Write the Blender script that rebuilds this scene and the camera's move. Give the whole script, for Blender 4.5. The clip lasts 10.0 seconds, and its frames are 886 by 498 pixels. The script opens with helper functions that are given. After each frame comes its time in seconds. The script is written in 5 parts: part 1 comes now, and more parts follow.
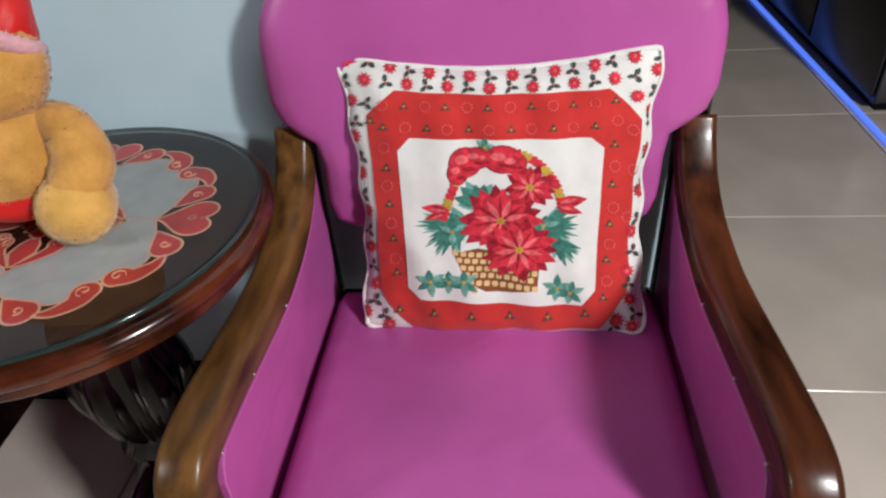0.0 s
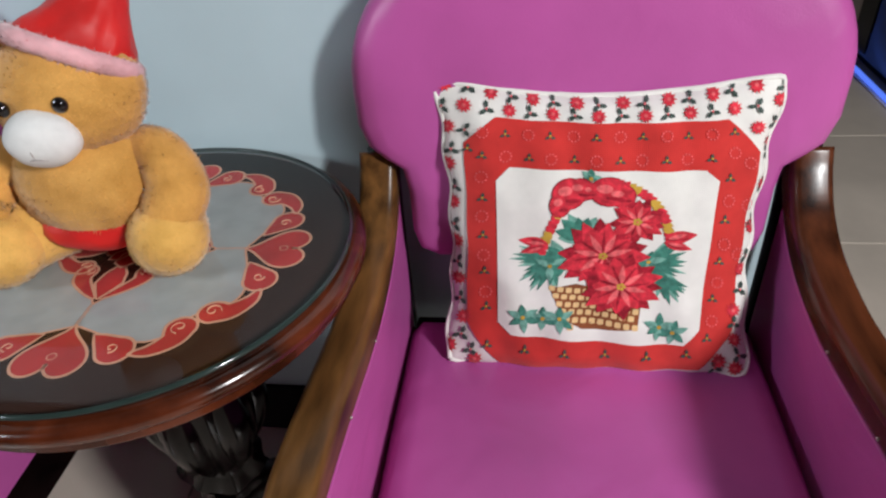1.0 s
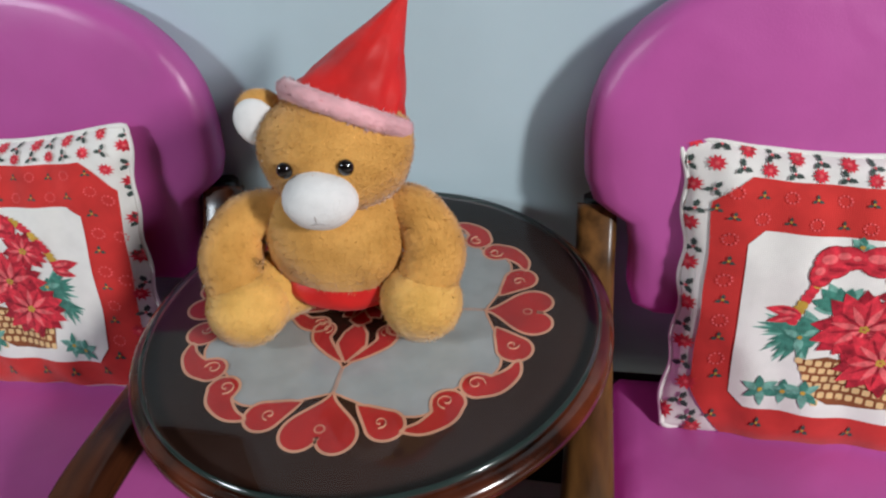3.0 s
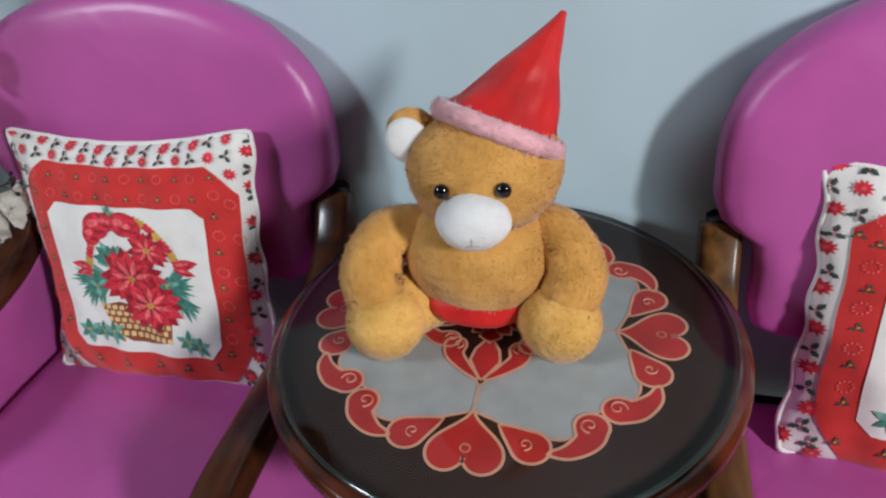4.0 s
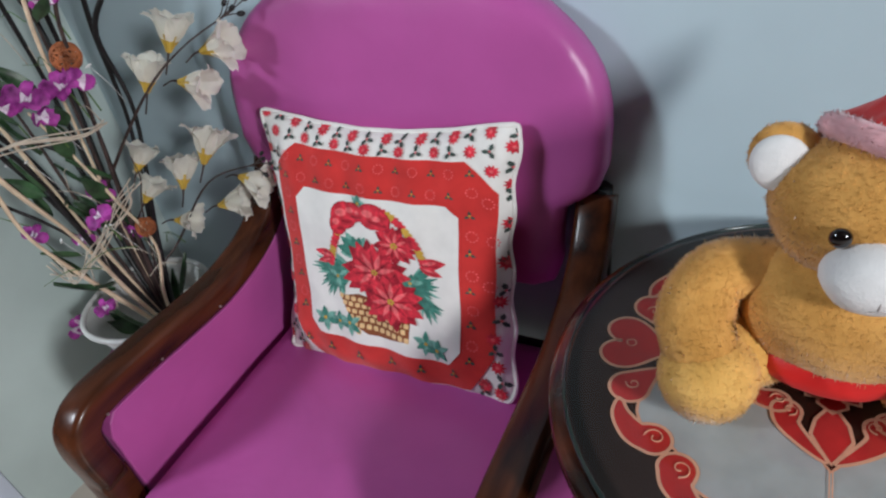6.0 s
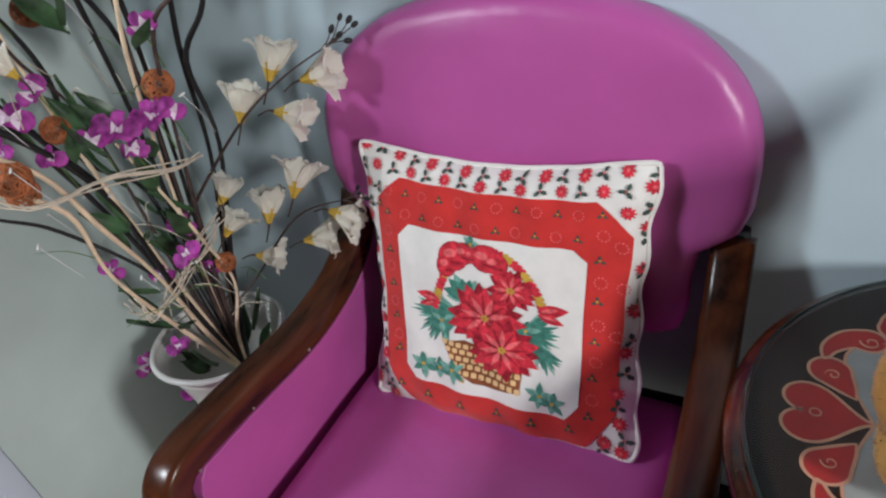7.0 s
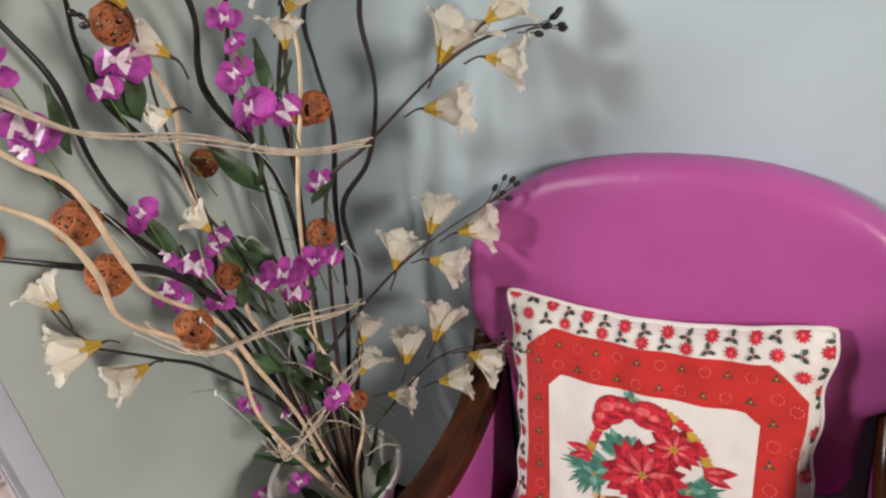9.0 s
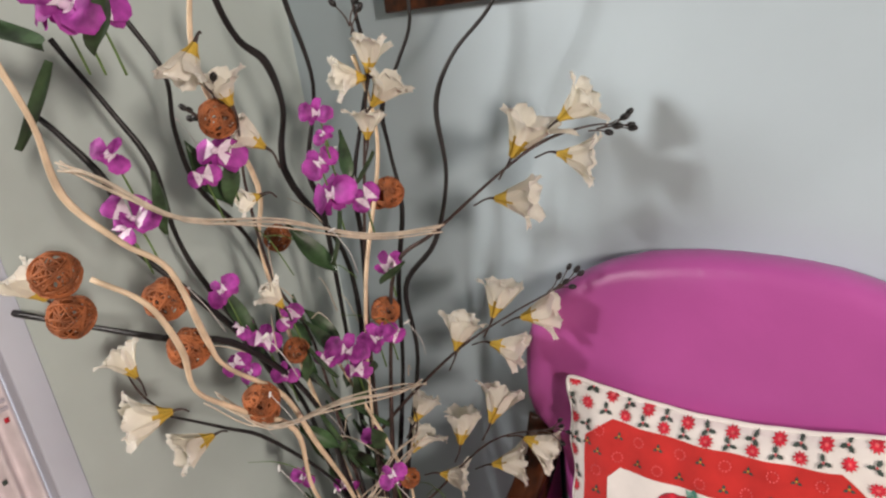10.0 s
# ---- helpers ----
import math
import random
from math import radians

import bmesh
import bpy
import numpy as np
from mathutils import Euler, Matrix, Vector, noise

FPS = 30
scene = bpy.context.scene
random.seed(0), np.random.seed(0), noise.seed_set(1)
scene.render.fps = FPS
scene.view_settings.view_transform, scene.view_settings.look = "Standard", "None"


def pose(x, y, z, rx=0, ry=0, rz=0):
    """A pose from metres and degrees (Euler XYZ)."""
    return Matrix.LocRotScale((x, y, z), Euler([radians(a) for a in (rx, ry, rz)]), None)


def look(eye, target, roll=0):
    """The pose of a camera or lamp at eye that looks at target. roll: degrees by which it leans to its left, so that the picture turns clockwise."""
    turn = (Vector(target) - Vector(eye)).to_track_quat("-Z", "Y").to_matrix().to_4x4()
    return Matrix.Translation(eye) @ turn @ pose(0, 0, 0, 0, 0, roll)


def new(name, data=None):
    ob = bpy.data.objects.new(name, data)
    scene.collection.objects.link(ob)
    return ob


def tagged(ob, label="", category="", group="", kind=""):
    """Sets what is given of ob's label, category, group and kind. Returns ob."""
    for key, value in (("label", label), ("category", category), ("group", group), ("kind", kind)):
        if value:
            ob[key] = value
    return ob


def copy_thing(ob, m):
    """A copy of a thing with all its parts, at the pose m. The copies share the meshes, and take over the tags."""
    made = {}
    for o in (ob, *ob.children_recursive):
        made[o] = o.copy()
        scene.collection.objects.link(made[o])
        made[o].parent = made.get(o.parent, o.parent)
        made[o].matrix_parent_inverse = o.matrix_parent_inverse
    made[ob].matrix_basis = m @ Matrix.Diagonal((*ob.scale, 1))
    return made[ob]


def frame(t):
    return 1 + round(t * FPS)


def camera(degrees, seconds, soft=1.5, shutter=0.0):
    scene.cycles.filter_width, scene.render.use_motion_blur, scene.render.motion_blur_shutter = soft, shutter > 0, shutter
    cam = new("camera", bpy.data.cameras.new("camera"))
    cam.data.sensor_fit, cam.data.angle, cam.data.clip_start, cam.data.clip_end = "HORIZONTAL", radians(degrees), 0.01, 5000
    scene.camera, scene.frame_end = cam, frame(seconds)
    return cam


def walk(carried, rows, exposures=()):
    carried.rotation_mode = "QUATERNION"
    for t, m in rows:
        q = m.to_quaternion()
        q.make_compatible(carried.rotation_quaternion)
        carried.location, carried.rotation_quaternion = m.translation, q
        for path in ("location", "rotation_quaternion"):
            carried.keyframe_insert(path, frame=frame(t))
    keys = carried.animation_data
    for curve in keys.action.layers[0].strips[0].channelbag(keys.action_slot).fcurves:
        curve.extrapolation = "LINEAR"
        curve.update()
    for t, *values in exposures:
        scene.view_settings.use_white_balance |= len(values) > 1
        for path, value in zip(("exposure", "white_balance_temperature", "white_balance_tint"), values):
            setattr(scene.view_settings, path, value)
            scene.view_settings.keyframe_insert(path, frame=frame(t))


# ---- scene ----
cam = camera(67.9, 10.0, soft=2.3)
PATH = [
    (0, (0.168, 0.218, 1.065), (-0.066, 1.806, -0.128), -5.1),
    (0.5, (0.121, 0.241, 1.071), (-0.144, 1.844, -0.096), -5.2),
    (1, (0.063, 0.261, 1.072), (-0.218, 1.858, -0.099), -4.9),
    (1.5, (-0.007, 0.277, 1.077), (-0.323, 1.87, -0.09), -4.9),
    (2, (-0.067, 0.294, 1.083), (-0.416, 1.888, -0.074), -4.8),
    (2.5, (-0.117, 0.299, 1.095), (-0.498, 1.895, -0.049), -5.2),
    (4, (-0.272, 0.291, 1.147), (-0.788, 1.835, -0.015), -6.1),
    (4.5, (-0.31, 0.297, 1.15), (-0.941, 1.789, -0.022), -7.1),
    (5, (-0.353, 0.321, 1.15), (-1.074, 1.744, -0.056), -9.0),
    (5.5, (-0.398, 0.344, 1.151), (-1.239, 1.697, -0.059), -10.4),
    (7, (-0.616, 0.345, 1.158), (-1.557, 1.69, 0.016), -10.8),
    (7.5, (-0.676, 0.323, 1.182), (-1.647, 1.699, 0.101), -11.0),
    (8, (-0.716, 0.313, 1.2), (-1.7, 1.718, 0.173), -10.0),
    (8.5, (-0.744, 0.295, 1.225), (-1.765, 1.737, 0.286), -9.4),
    (9, (-0.764, 0.275, 1.248), (-1.808, 1.744, 0.382), -9.6),
    (9.5, (-0.768, 0.27, 1.271), (-1.858, 1.762, 0.505), -8.8),
    (10, (-0.788, 0.252, 1.291), (-1.942, 1.734, 0.606), -8.0),
]
walk(cam, [(t, look(eye, target, roll)) for t, eye, target, roll in PATH],
     exposures=((0, -0.10, 6250, 9), (2.5, -0.12, 6200, 9), (5, -0.13, 6000, 9), (7, -0.10, 6250, 11), (7.5, -0.06, 6550, 12), (9, 0.04, 7200, 17), (10, 0.06, 7400, 20)))

# ---- light ----
world = bpy.data.worlds.new("world")
world.use_nodes = True
world.node_tree.nodes["Background"].inputs[0].default_value = (0.55, 0.62, 0.7, 1)
world.node_tree.nodes["Background"].inputs[1].default_value = 0.15
scene.world = world


def area_lamp(name, eye, target, sx, sy, watts, colour, spread=180):
    d = bpy.data.lights.new(name, "AREA")
    d.shape, d.size, d.size_y, d.energy, d.color = "RECTANGLE", sx, sy, watts, colour
    d.spread = radians(spread)
    ob = new(name, d)
    ob.matrix_world = look(eye, target)
    return ob


area_lamp("lamp_right", (1.75, -0.75, 1.95), (0.0, 0.9, 0.5), 0.20, 0.5, 78, (1.0, 0.97, 0.94))
area_lamp("lamp_left", (-2.70, -1.20, 2.28), (-1.55, 1.0, 0.9), 0.45, 0.45, 13, (0.92, 0.97, 1.0), 85)

# ---- materials ----


def material(name, base, rough=0.5, metal=0.0, vary=0.08, scale=20.0, bump=0.0, bump_scale=200.0, coat=0.0, sheen=0.0, stretch=(1, 1, 1), spec=0.5, tint=None, wave=0.0):
    m = bpy.data.materials.new(name)
    m.use_nodes = True
    nt = m.node_tree
    b = nt.nodes["Principled BSDF"]
    b.inputs["Roughness"].default_value = rough
    b.inputs["Metallic"].default_value = metal
    b.inputs["Coat Weight"].default_value = coat
    b.inputs["Coat Roughness"].default_value = 0.12
    b.inputs["Sheen Weight"].default_value = sheen
    b.inputs["Specular IOR Level"].default_value = spec
    tc = nt.nodes.new("ShaderNodeTexCoord")
    mp = nt.nodes.new("ShaderNodeMapping")
    mp.inputs["Scale"].default_value = stretch
    nt.links.new(tc.outputs["Object"], mp.inputs["Vector"])
    n1 = nt.nodes.new("ShaderNodeTexNoise")
    n1.inputs["Scale"].default_value = scale
    n1.inputs["Detail"].default_value = 6
    nt.links.new(mp.outputs["Vector"], n1.inputs["Vector"])
    ramp = nt.nodes.new("ShaderNodeValToRGB")
    lo = [max(0, c * (1 - 2.2 * vary)) for c in base]
    hi = [min(1, c * (1 + 2.2 * vary)) for c in (tint or base)]
    ramp.color_ramp.elements[0].position, ramp.color_ramp.elements[0].color = 0.3, (*lo, 1)
    ramp.color_ramp.elements[1].position, ramp.color_ramp.elements[1].color = 0.7, (*hi, 1)
    nt.links.new(n1.outputs["Fac"], ramp.inputs["Fac"])
    nt.links.new(ramp.outputs["Color"], b.inputs["Base Color"])
    if bump:
        n2 = nt.nodes.new("ShaderNodeTexNoise")
        n2.inputs["Scale"].default_value = bump_scale
        n2.inputs["Detail"].default_value = 4
        nt.links.new(mp.outputs["Vector"], n2.inputs["Vector"])
        bp = nt.nodes.new("ShaderNodeBump")
        bp.inputs["Strength"].default_value = bump
        bp.inputs["Distance"].default_value = 0.002
        nt.links.new(n2.outputs["Fac"], bp.inputs["Height"])
        nt.links.new(bp.outputs["Normal"], b.inputs["Normal"])
        if wave:
            n3 = nt.nodes.new("ShaderNodeTexNoise")
            n3.inputs["Scale"].default_value = 7.0
            n3.inputs["Distortion"].default_value = 1.2
            nt.links.new(mp.outputs["Vector"], n3.inputs["Vector"])
            b3 = nt.nodes.new("ShaderNodeBump")
            b3.inputs["Strength"].default_value, b3.inputs["Distance"].default_value = wave, 0.02
            nt.links.new(n3.outputs["Fac"], b3.inputs["Height"])
            nt.links.new(b3.outputs["Normal"], bp.inputs["Normal"])
    return m


def fabric(name, base, vary=0.05, thread=900.0, rough=0.85, bump=0.25, sheen=0.15, scale=30):
    """Woven cloth: fine crossing threads over a soft mottled colour."""
    m = material(name, base, rough, vary=vary, scale=scale, sheen=sheen, spec=0.2)
    nt = m.node_tree
    b = nt.nodes["Principled BSDF"]
    tc = nt.nodes["Texture Coordinate"]
    waves = []
    for axis in ("X", "Z"):
        w = nt.nodes.new("ShaderNodeTexWave")
        w.bands_direction = axis
        w.inputs["Scale"].default_value = thread / 6.28
        w.inputs["Distortion"].default_value = 1.5
        nt.links.new(tc.outputs["Object"], w.inputs["Vector"])
        waves.append(w)
    mx = nt.nodes.new("ShaderNodeMath")
    mx.operation = "ADD"
    nt.links.new(waves[0].outputs["Fac"], mx.inputs[0])
    nt.links.new(waves[1].outputs["Fac"], mx.inputs[1])
    bp = nt.nodes.new("ShaderNodeBump")
    bp.inputs["Strength"].default_value, bp.inputs["Distance"].default_value = bump, 0.0006
    nt.links.new(mx.outputs[0], bp.inputs["Height"])
    nt.links.new(bp.outputs["Normal"], b.inputs["Normal"])
    return m


def thin_cloth(m, colour, share):
    """Lets part of the light shine through a thin petal."""
    nt = m.node_tree
    tr, mx = nt.nodes.new("ShaderNodeBsdfTranslucent"), nt.nodes.new("ShaderNodeMixShader")
    tr.inputs["Color"].default_value = (*colour, 1)
    mx.inputs[0].default_value = share
    nt.links.new(nt.nodes["Principled BSDF"].outputs[0], mx.inputs[1])
    nt.links.new(tr.outputs[0], mx.inputs[2])
    nt.links.new(mx.outputs[0], nt.nodes["Material Output"].inputs["Surface"])
    return m


def plush_material(name, dark, light):
    """Long-pile plush: each strand a little lighter or darker than the next, over soft clumps."""
    m = material(name, dark, 0.95, vary=0.04, scale=26, sheen=0.4, tint=light, spec=0.1, bump=0.22, bump_scale=140)
    nt = m.node_tree
    b = nt.nodes["Principled BSDF"]
    geo, hsv, mr = (nt.nodes.new("ShaderNode" + k) for k in ("NewGeometry", "HueSaturation", "MapRange"))
    mr.inputs["To Min"].default_value, mr.inputs["To Max"].default_value = 0.90, 1.10
    nt.links.new(geo.outputs["Random Per Island"], mr.inputs["Value"])
    nt.links.new(mr.outputs["Result"], hsv.inputs["Value"])
    nt.links.new(b.inputs["Base Color"].links[0].from_socket, hsv.inputs["Color"])
    nt.links.new(hsv.outputs["Color"], b.inputs["Base Color"])
    return m


def tile_material(name, base):
    """Glazed floor tile: faint cloudy veining, a little colour change from tile to tile."""
    m = material(name, base, 0.22, vary=0.05, scale=4, bump=0.03, bump_scale=15)
    nt = m.node_tree
    b = nt.nodes["Principled BSDF"]
    info = nt.nodes.new("ShaderNodeObjectInfo")
    hsv = nt.nodes.new("ShaderNodeHueSaturation")
    mr = nt.nodes.new("ShaderNodeMapRange")
    mr.inputs["To Min"].default_value, mr.inputs["To Max"].default_value = 0.94, 1.05
    nt.links.new(info.outputs["Random"], mr.inputs["Value"])
    nt.links.new(mr.outputs["Result"], hsv.inputs["Value"])
    nt.links.new(b.inputs["Base Color"].links[0].from_socket, hsv.inputs["Color"])
    nt.links.new(hsv.outputs["Color"], b.inputs["Base Color"])
    return m


def clear_glass(name, tint, gloss=0.03):
    """A thin clear sheet: lets light straight through, with a mirror-like sheen that grows at grazing angles."""
    m = bpy.data.materials.new(name)
    m.use_nodes = True
    nt = m.node_tree
    nt.nodes.remove(nt.nodes["Principled BSDF"])
    out = nt.nodes["Material Output"]
    tr, gl, fr, mx = (nt.nodes.new("ShaderNode" + k) for k in ("BsdfTransparent", "BsdfGlossy", "Fresnel", "MixShader"))
    tr.inputs["Color"].default_value = (*tint, 1)
    gl.inputs["Roughness"].default_value = gloss
    fr.inputs["IOR"].default_value = 1.42
    nt.links.new(fr.outputs[0], mx.inputs[0])
    nt.links.new(tr.outputs[0], mx.inputs[1])
    nt.links.new(gl.outputs[0], mx.inputs[2])
    nt.links.new(mx.outputs[0], out.inputs["Surface"])
    return m


def glow(name, colour, strength):
    m = bpy.data.materials.new(name)
    m.use_nodes = True
    b = m.node_tree.nodes["Principled BSDF"]
    b.inputs["Base Color"].default_value = (*colour, 1)
    b.inputs["Emission Color"].default_value = (*colour, 1)
    b.inputs["Emission Strength"].default_value = strength
    return m


WALL = material("blue_grey_wall_paint", (0.480, 0.602, 0.652), 0.55, vary=0.045, scale=2.2, bump=0.12, bump_scale=60)
WALL_SIDE = material("grey_green_wall_paint", (0.52, 0.615, 0.585), 0.5, vary=0.07, scale=2.6, bump=0.12, bump_scale=60)
# Near black so the added walls and ceiling throw back little bounce light.
WALL_ADDED = material("bounce_cutting_wall_paint", (0.05, 0.048, 0.05), 0.7, vary=0.04, scale=2)
CEIL = material("bounce_cutting_ceiling_paint", (0.08, 0.08, 0.085), 0.8, vary=0.02, scale=2)
SKIRT = material("black_glazed_skirting", (0.006, 0.006, 0.007), 0.3, vary=0.2, scale=12, spec=0.25)
GROUT = material("grey_grout", (0.42, 0.38, 0.34), 0.9, vary=0.1, scale=40)
TILE = tile_material("beige_glazed_tile", (0.70, 0.615, 0.53))
JAMB = material("dark_stained_door_wood", (0.02, 0.012, 0.01), 0.4, vary=0.2, scale=8, stretch=(1, 1, 0.1))
WHITE_PAINT = material("pale_blue_trim_paint", (0.60, 0.66, 0.76), 0.5, vary=0.03, scale=5)
PINK = material("magenta_leatherette", (0.48, 0.093, 0.340), 0.36, vary=0.05, scale=5, bump=0.10, bump_scale=420, spec=0.5, wave=0.18)
WOOD = material("reddish_brown_varnished_wood", (0.030, 0.0090, 0.0045), 0.27, vary=0.22, scale=22, bump=0.08, bump_scale=60, coat=0.10, stretch=(1.6, 0.22, 1.6), tint=(0.082, 0.0235, 0.0090), spec=0.3)
WOOD_WORN = material("worn_brown_arm_wood", (0.062, 0.0260, 0.0085), 0.33, vary=0.25, scale=26, bump=0.10, bump_scale=60, coat=0.08, stretch=(1.6, 0.30, 1.6), tint=(0.135, 0.0610, 0.0175), spec=0.3)
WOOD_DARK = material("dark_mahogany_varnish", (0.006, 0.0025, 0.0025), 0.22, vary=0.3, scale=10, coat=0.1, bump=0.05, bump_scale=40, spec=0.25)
TABLE_TOP = material("brown_tabletop_veneer", (0.022, 0.0095, 0.0068), 0.55, vary=0.15, scale=5, stretch=(1, 0.2, 1), tint=(0.036, 0.0155, 0.0105), spec=0.05)
TABLE_RIM = material("red_brown_polished_rim", (0.022, 0.005, 0.003), 0.2, vary=0.5, scale=16, coat=0.3, tint=(0.065, 0.014, 0.005), spec=0.4)
GLASS = clear_glass("clear_table_glass", (0.86, 0.87, 0.86))
GLASS_EDGE = material("green_glass_edge", (0.022, 0.036, 0.032), 0.12, vary=0.1, spec=0.7)
LINEN = fabric("grey_white_linen", (0.43, 0.455, 0.46), thread=1500)
RED_CLOTH = fabric("red_embroidered_cloth", (0.55, 0.020, 0.018), vary=0.09, thread=1800)
PEACH = fabric("peach_embroidery_thread", (0.80, 0.42, 0.27), vary=0.06, thread=2500)
WHITE_CLOTH = fabric("white_cotton_cover", (0.80, 0.78, 0.74), vary=0.03)
RED_COVER = fabric("bright_red_cotton", (0.58, 0.034, 0.030), vary=0.06)
PRINT_RED = fabric("poinsettia_red_print", (0.62, 0.030, 0.052), vary=0.17, scale=130)
PRINT_ROSE = fabric("rose_red_print", (0.78, 0.13, 0.14), vary=0.17, scale=130)
PRINT_GREEN = fabric("blue_green_print", (0.055, 0.21, 0.16), vary=0.17, scale=130)
PRINT_PALE = fabric("pale_green_print", (0.17, 0.38, 0.31), vary=0.17, scale=130)
PRINT_DARK = fabric("dark_leaf_print", (0.05, 0.075, 0.065), vary=0.15)
PRINT_DEEP = fabric("deep_red_print", (0.36, 0.012, 0.028), vary=0.25, scale=130)
PRINT_BROWN = fabric("brown_basket_print", (0.23, 0.07, 0.025), vary=0.15)
PRINT_TAN = fabric("tan_basket_print", (0.74, 0.50, 0.24), vary=0.08)
PRINT_GOLD = fabric("gold_print", (0.55, 0.34, 0.05), vary=0.12)
FUR = plush_material("golden_brown_plush", (0.60, 0.295, 0.064), (0.76, 0.405, 0.108))
FUR_PALE = plush_material("golden_yellow_plush", (0.70, 0.385, 0.088), (0.83, 0.49, 0.135))
FELT = material("white_short_plush", (0.80, 0.79, 0.78), 0.9, vary=0.03, scale=60, bump=0.3, bump_scale=500)
SATIN = material("red_satin", (0.62, 0.012, 0.010), 0.5, vary=0.10, scale=18, sheen=0.04, bump=0.15, bump_scale=90, wave=0.7)
PINK_PLUSH = material("pale_pink_plush", (0.78, 0.42, 0.45), 0.9, vary=0.10, scale=40, sheen=0.4)
BLACK_EYE = material("black_plastic_eye", (0.006, 0.004, 0.004), 0.08, vary=0.05, coat=0.5)
THREAD = material("grey_thread", (0.42, 0.38, 0.37), 0.9, vary=0.05)
VASE = material("white_glazed_vase", (0.78, 0.77, 0.73), 0.3, vary=0.03, scale=6)
STEM = material("black_painted_stem", (0.012, 0.011, 0.011), 0.45, vary=0.3, scale=40)
STEM_BROWN = material("dark_brown_stem", (0.055, 0.035, 0.03), 0.6, vary=0.2, scale=60)
CANE = material("cream_peeled_cane", (0.78, 0.62, 0.43), 0.6, vary=0.12, scale=30)
RAFFIA = material("pale_raffia", (0.62, 0.54, 0.43), 0.8, vary=0.12, scale=60)
RATTAN = material("orange_brown_rattan", (0.36, 0.115, 0.04), 0.7, vary=0.25, scale=60)
PETAL = thin_cloth(material("ivory_petal_cloth", (0.92, 0.90, 0.80), 0.7, vary=0.04, scale=60, sheen=0.2), (0.92, 0.89, 0.78), 0.4)
PETAL_BASE = material("yellow_petal_base", (0.62, 0.42, 0.06), 0.7, vary=0.12, scale=60)
ORCHID = material("purple_orchid_cloth", (0.28, 0.018, 0.25), 0.6, vary=0.25, scale=60, tint=(0.50, 0.070, 0.42))
thin_cloth(ORCHID, (0.50, 0.05, 0.42), 0.3)
ORCHID_PALE = material("pale_orchid_centre", (0.82, 0.68, 0.80), 0.6, vary=0.12, scale=60)
LEAF = material("dark_green_leaf_cloth", (0.022, 0.052, 0.022), 0.42, vary=0.25, scale=25, tint=(0.05, 0.115, 0.045))
GREEN_STEM = material("green_stem", (0.10, 0.19, 0.05), 0.6, vary=0.2, scale=40)
BULB = material("clear_white_bulb", (0.85, 0.86, 0.84), 0.15, vary=0.02, spec=0.8)
STEEL = material("dull_screw_steel", (0.55, 0.52, 0.48), 0.35, metal=0.9, vary=0.1)
BLACK_GLOSS = material("black_gloss_cabinet", (0.010, 0.010, 0.013), 0.25, vary=0.4, scale=9, bump=0.1, bump_scale=12)
BLUE_GLOW = glow("blue_light_strip", (0.10, 0.20, 0.9), 1.1)
PICTURE = material("dark_picture_print", (0.06, 0.03, 0.03), 0.4, vary=0.5, scale=6)
FRAME_WOOD = material("reddish_brown_varnished_wood", (0.008, 0.0021, 0.0011), 0.28, vary=0.42, scale=34, bump=0.08, bump_scale=60, coat=0.06, stretch=(1.6, 0.22, 1.6), tint=(0.066, 0.018, 0.005), spec=0.2)
GOLD = material("gold_fillet", (0.60, 0.42, 0.14), 0.35, metal=0.8, vary=0.1)
CURTAIN = fabric("white_printed_curtain", (0.78, 0.72, 0.74), vary=0.05, thread=1200)

PRINT_STRIPE = fabric("purple_grey_stripe_print", (0.62, 0.59, 0.66), vary=0.1)

# ---- mesh helpers ----


def mesh_object(name, verts, faces, mats, smooth=True, slots=None):
    me = bpy.data.meshes.new(name)
    me.from_pydata([tuple(v) for v in verts], [], faces)
    for m in (mats if isinstance(mats, (list, tuple)) else [mats]):
        me.materials.append(m)
    if smooth:
        me.polygons.foreach_set("use_smooth", [True] * len(me.polygons))
    if slots is not None:
        me.polygons.foreach_set("material_index", slots)
    me.update()
    return me


def thing(name, label, category, group="", kind="", at=None):
    ob = new(name)
    ob.empty_display_size = 0.05
    if at is not None:
        ob.matrix_world = at
    return tagged(ob, label, category, group, kind)


def child(name, me, parent, label=""):
    ob = new(name, me)
    ob.parent = parent
    if label:
        ob["label"] = label
    return ob


def part(name, bm, mat, parent, label="", smooth=True):
    bmesh.ops.recalc_face_normals(bm, faces=bm.faces)
    me = bpy.data.meshes.new(name)
    bm.to_mesh(me)
    bm.free()
    me.materials.append(mat)
    if smooth:
        me.polygons.foreach_set("use_smooth", [True] * len(me.polygons))
    return child(name, me, parent, label)


def rbox(x0, x1, y0, y1, z0, z1, r=0.004, seg=2, bm=None):
    bm = bm or bmesh.new()
    made = bmesh.ops.create_cube(bm, size=1.0)["verts"]
    for v in made:
        v.co = Vector(((x0 + x1) / 2 + v.co.x * (x1 - x0), (y0 + y1) / 2 + v.co.y * (y1 - y0), (z0 + z1) / 2 + v.co.z * (z1 - z0)))
    if r:
        edges = list({e for v in made for e in v.link_edges})
        bmesh.ops.bevel(bm, geom=edges, offset=r, segments=seg, affect="EDGES", profile=0.5)
    return bm


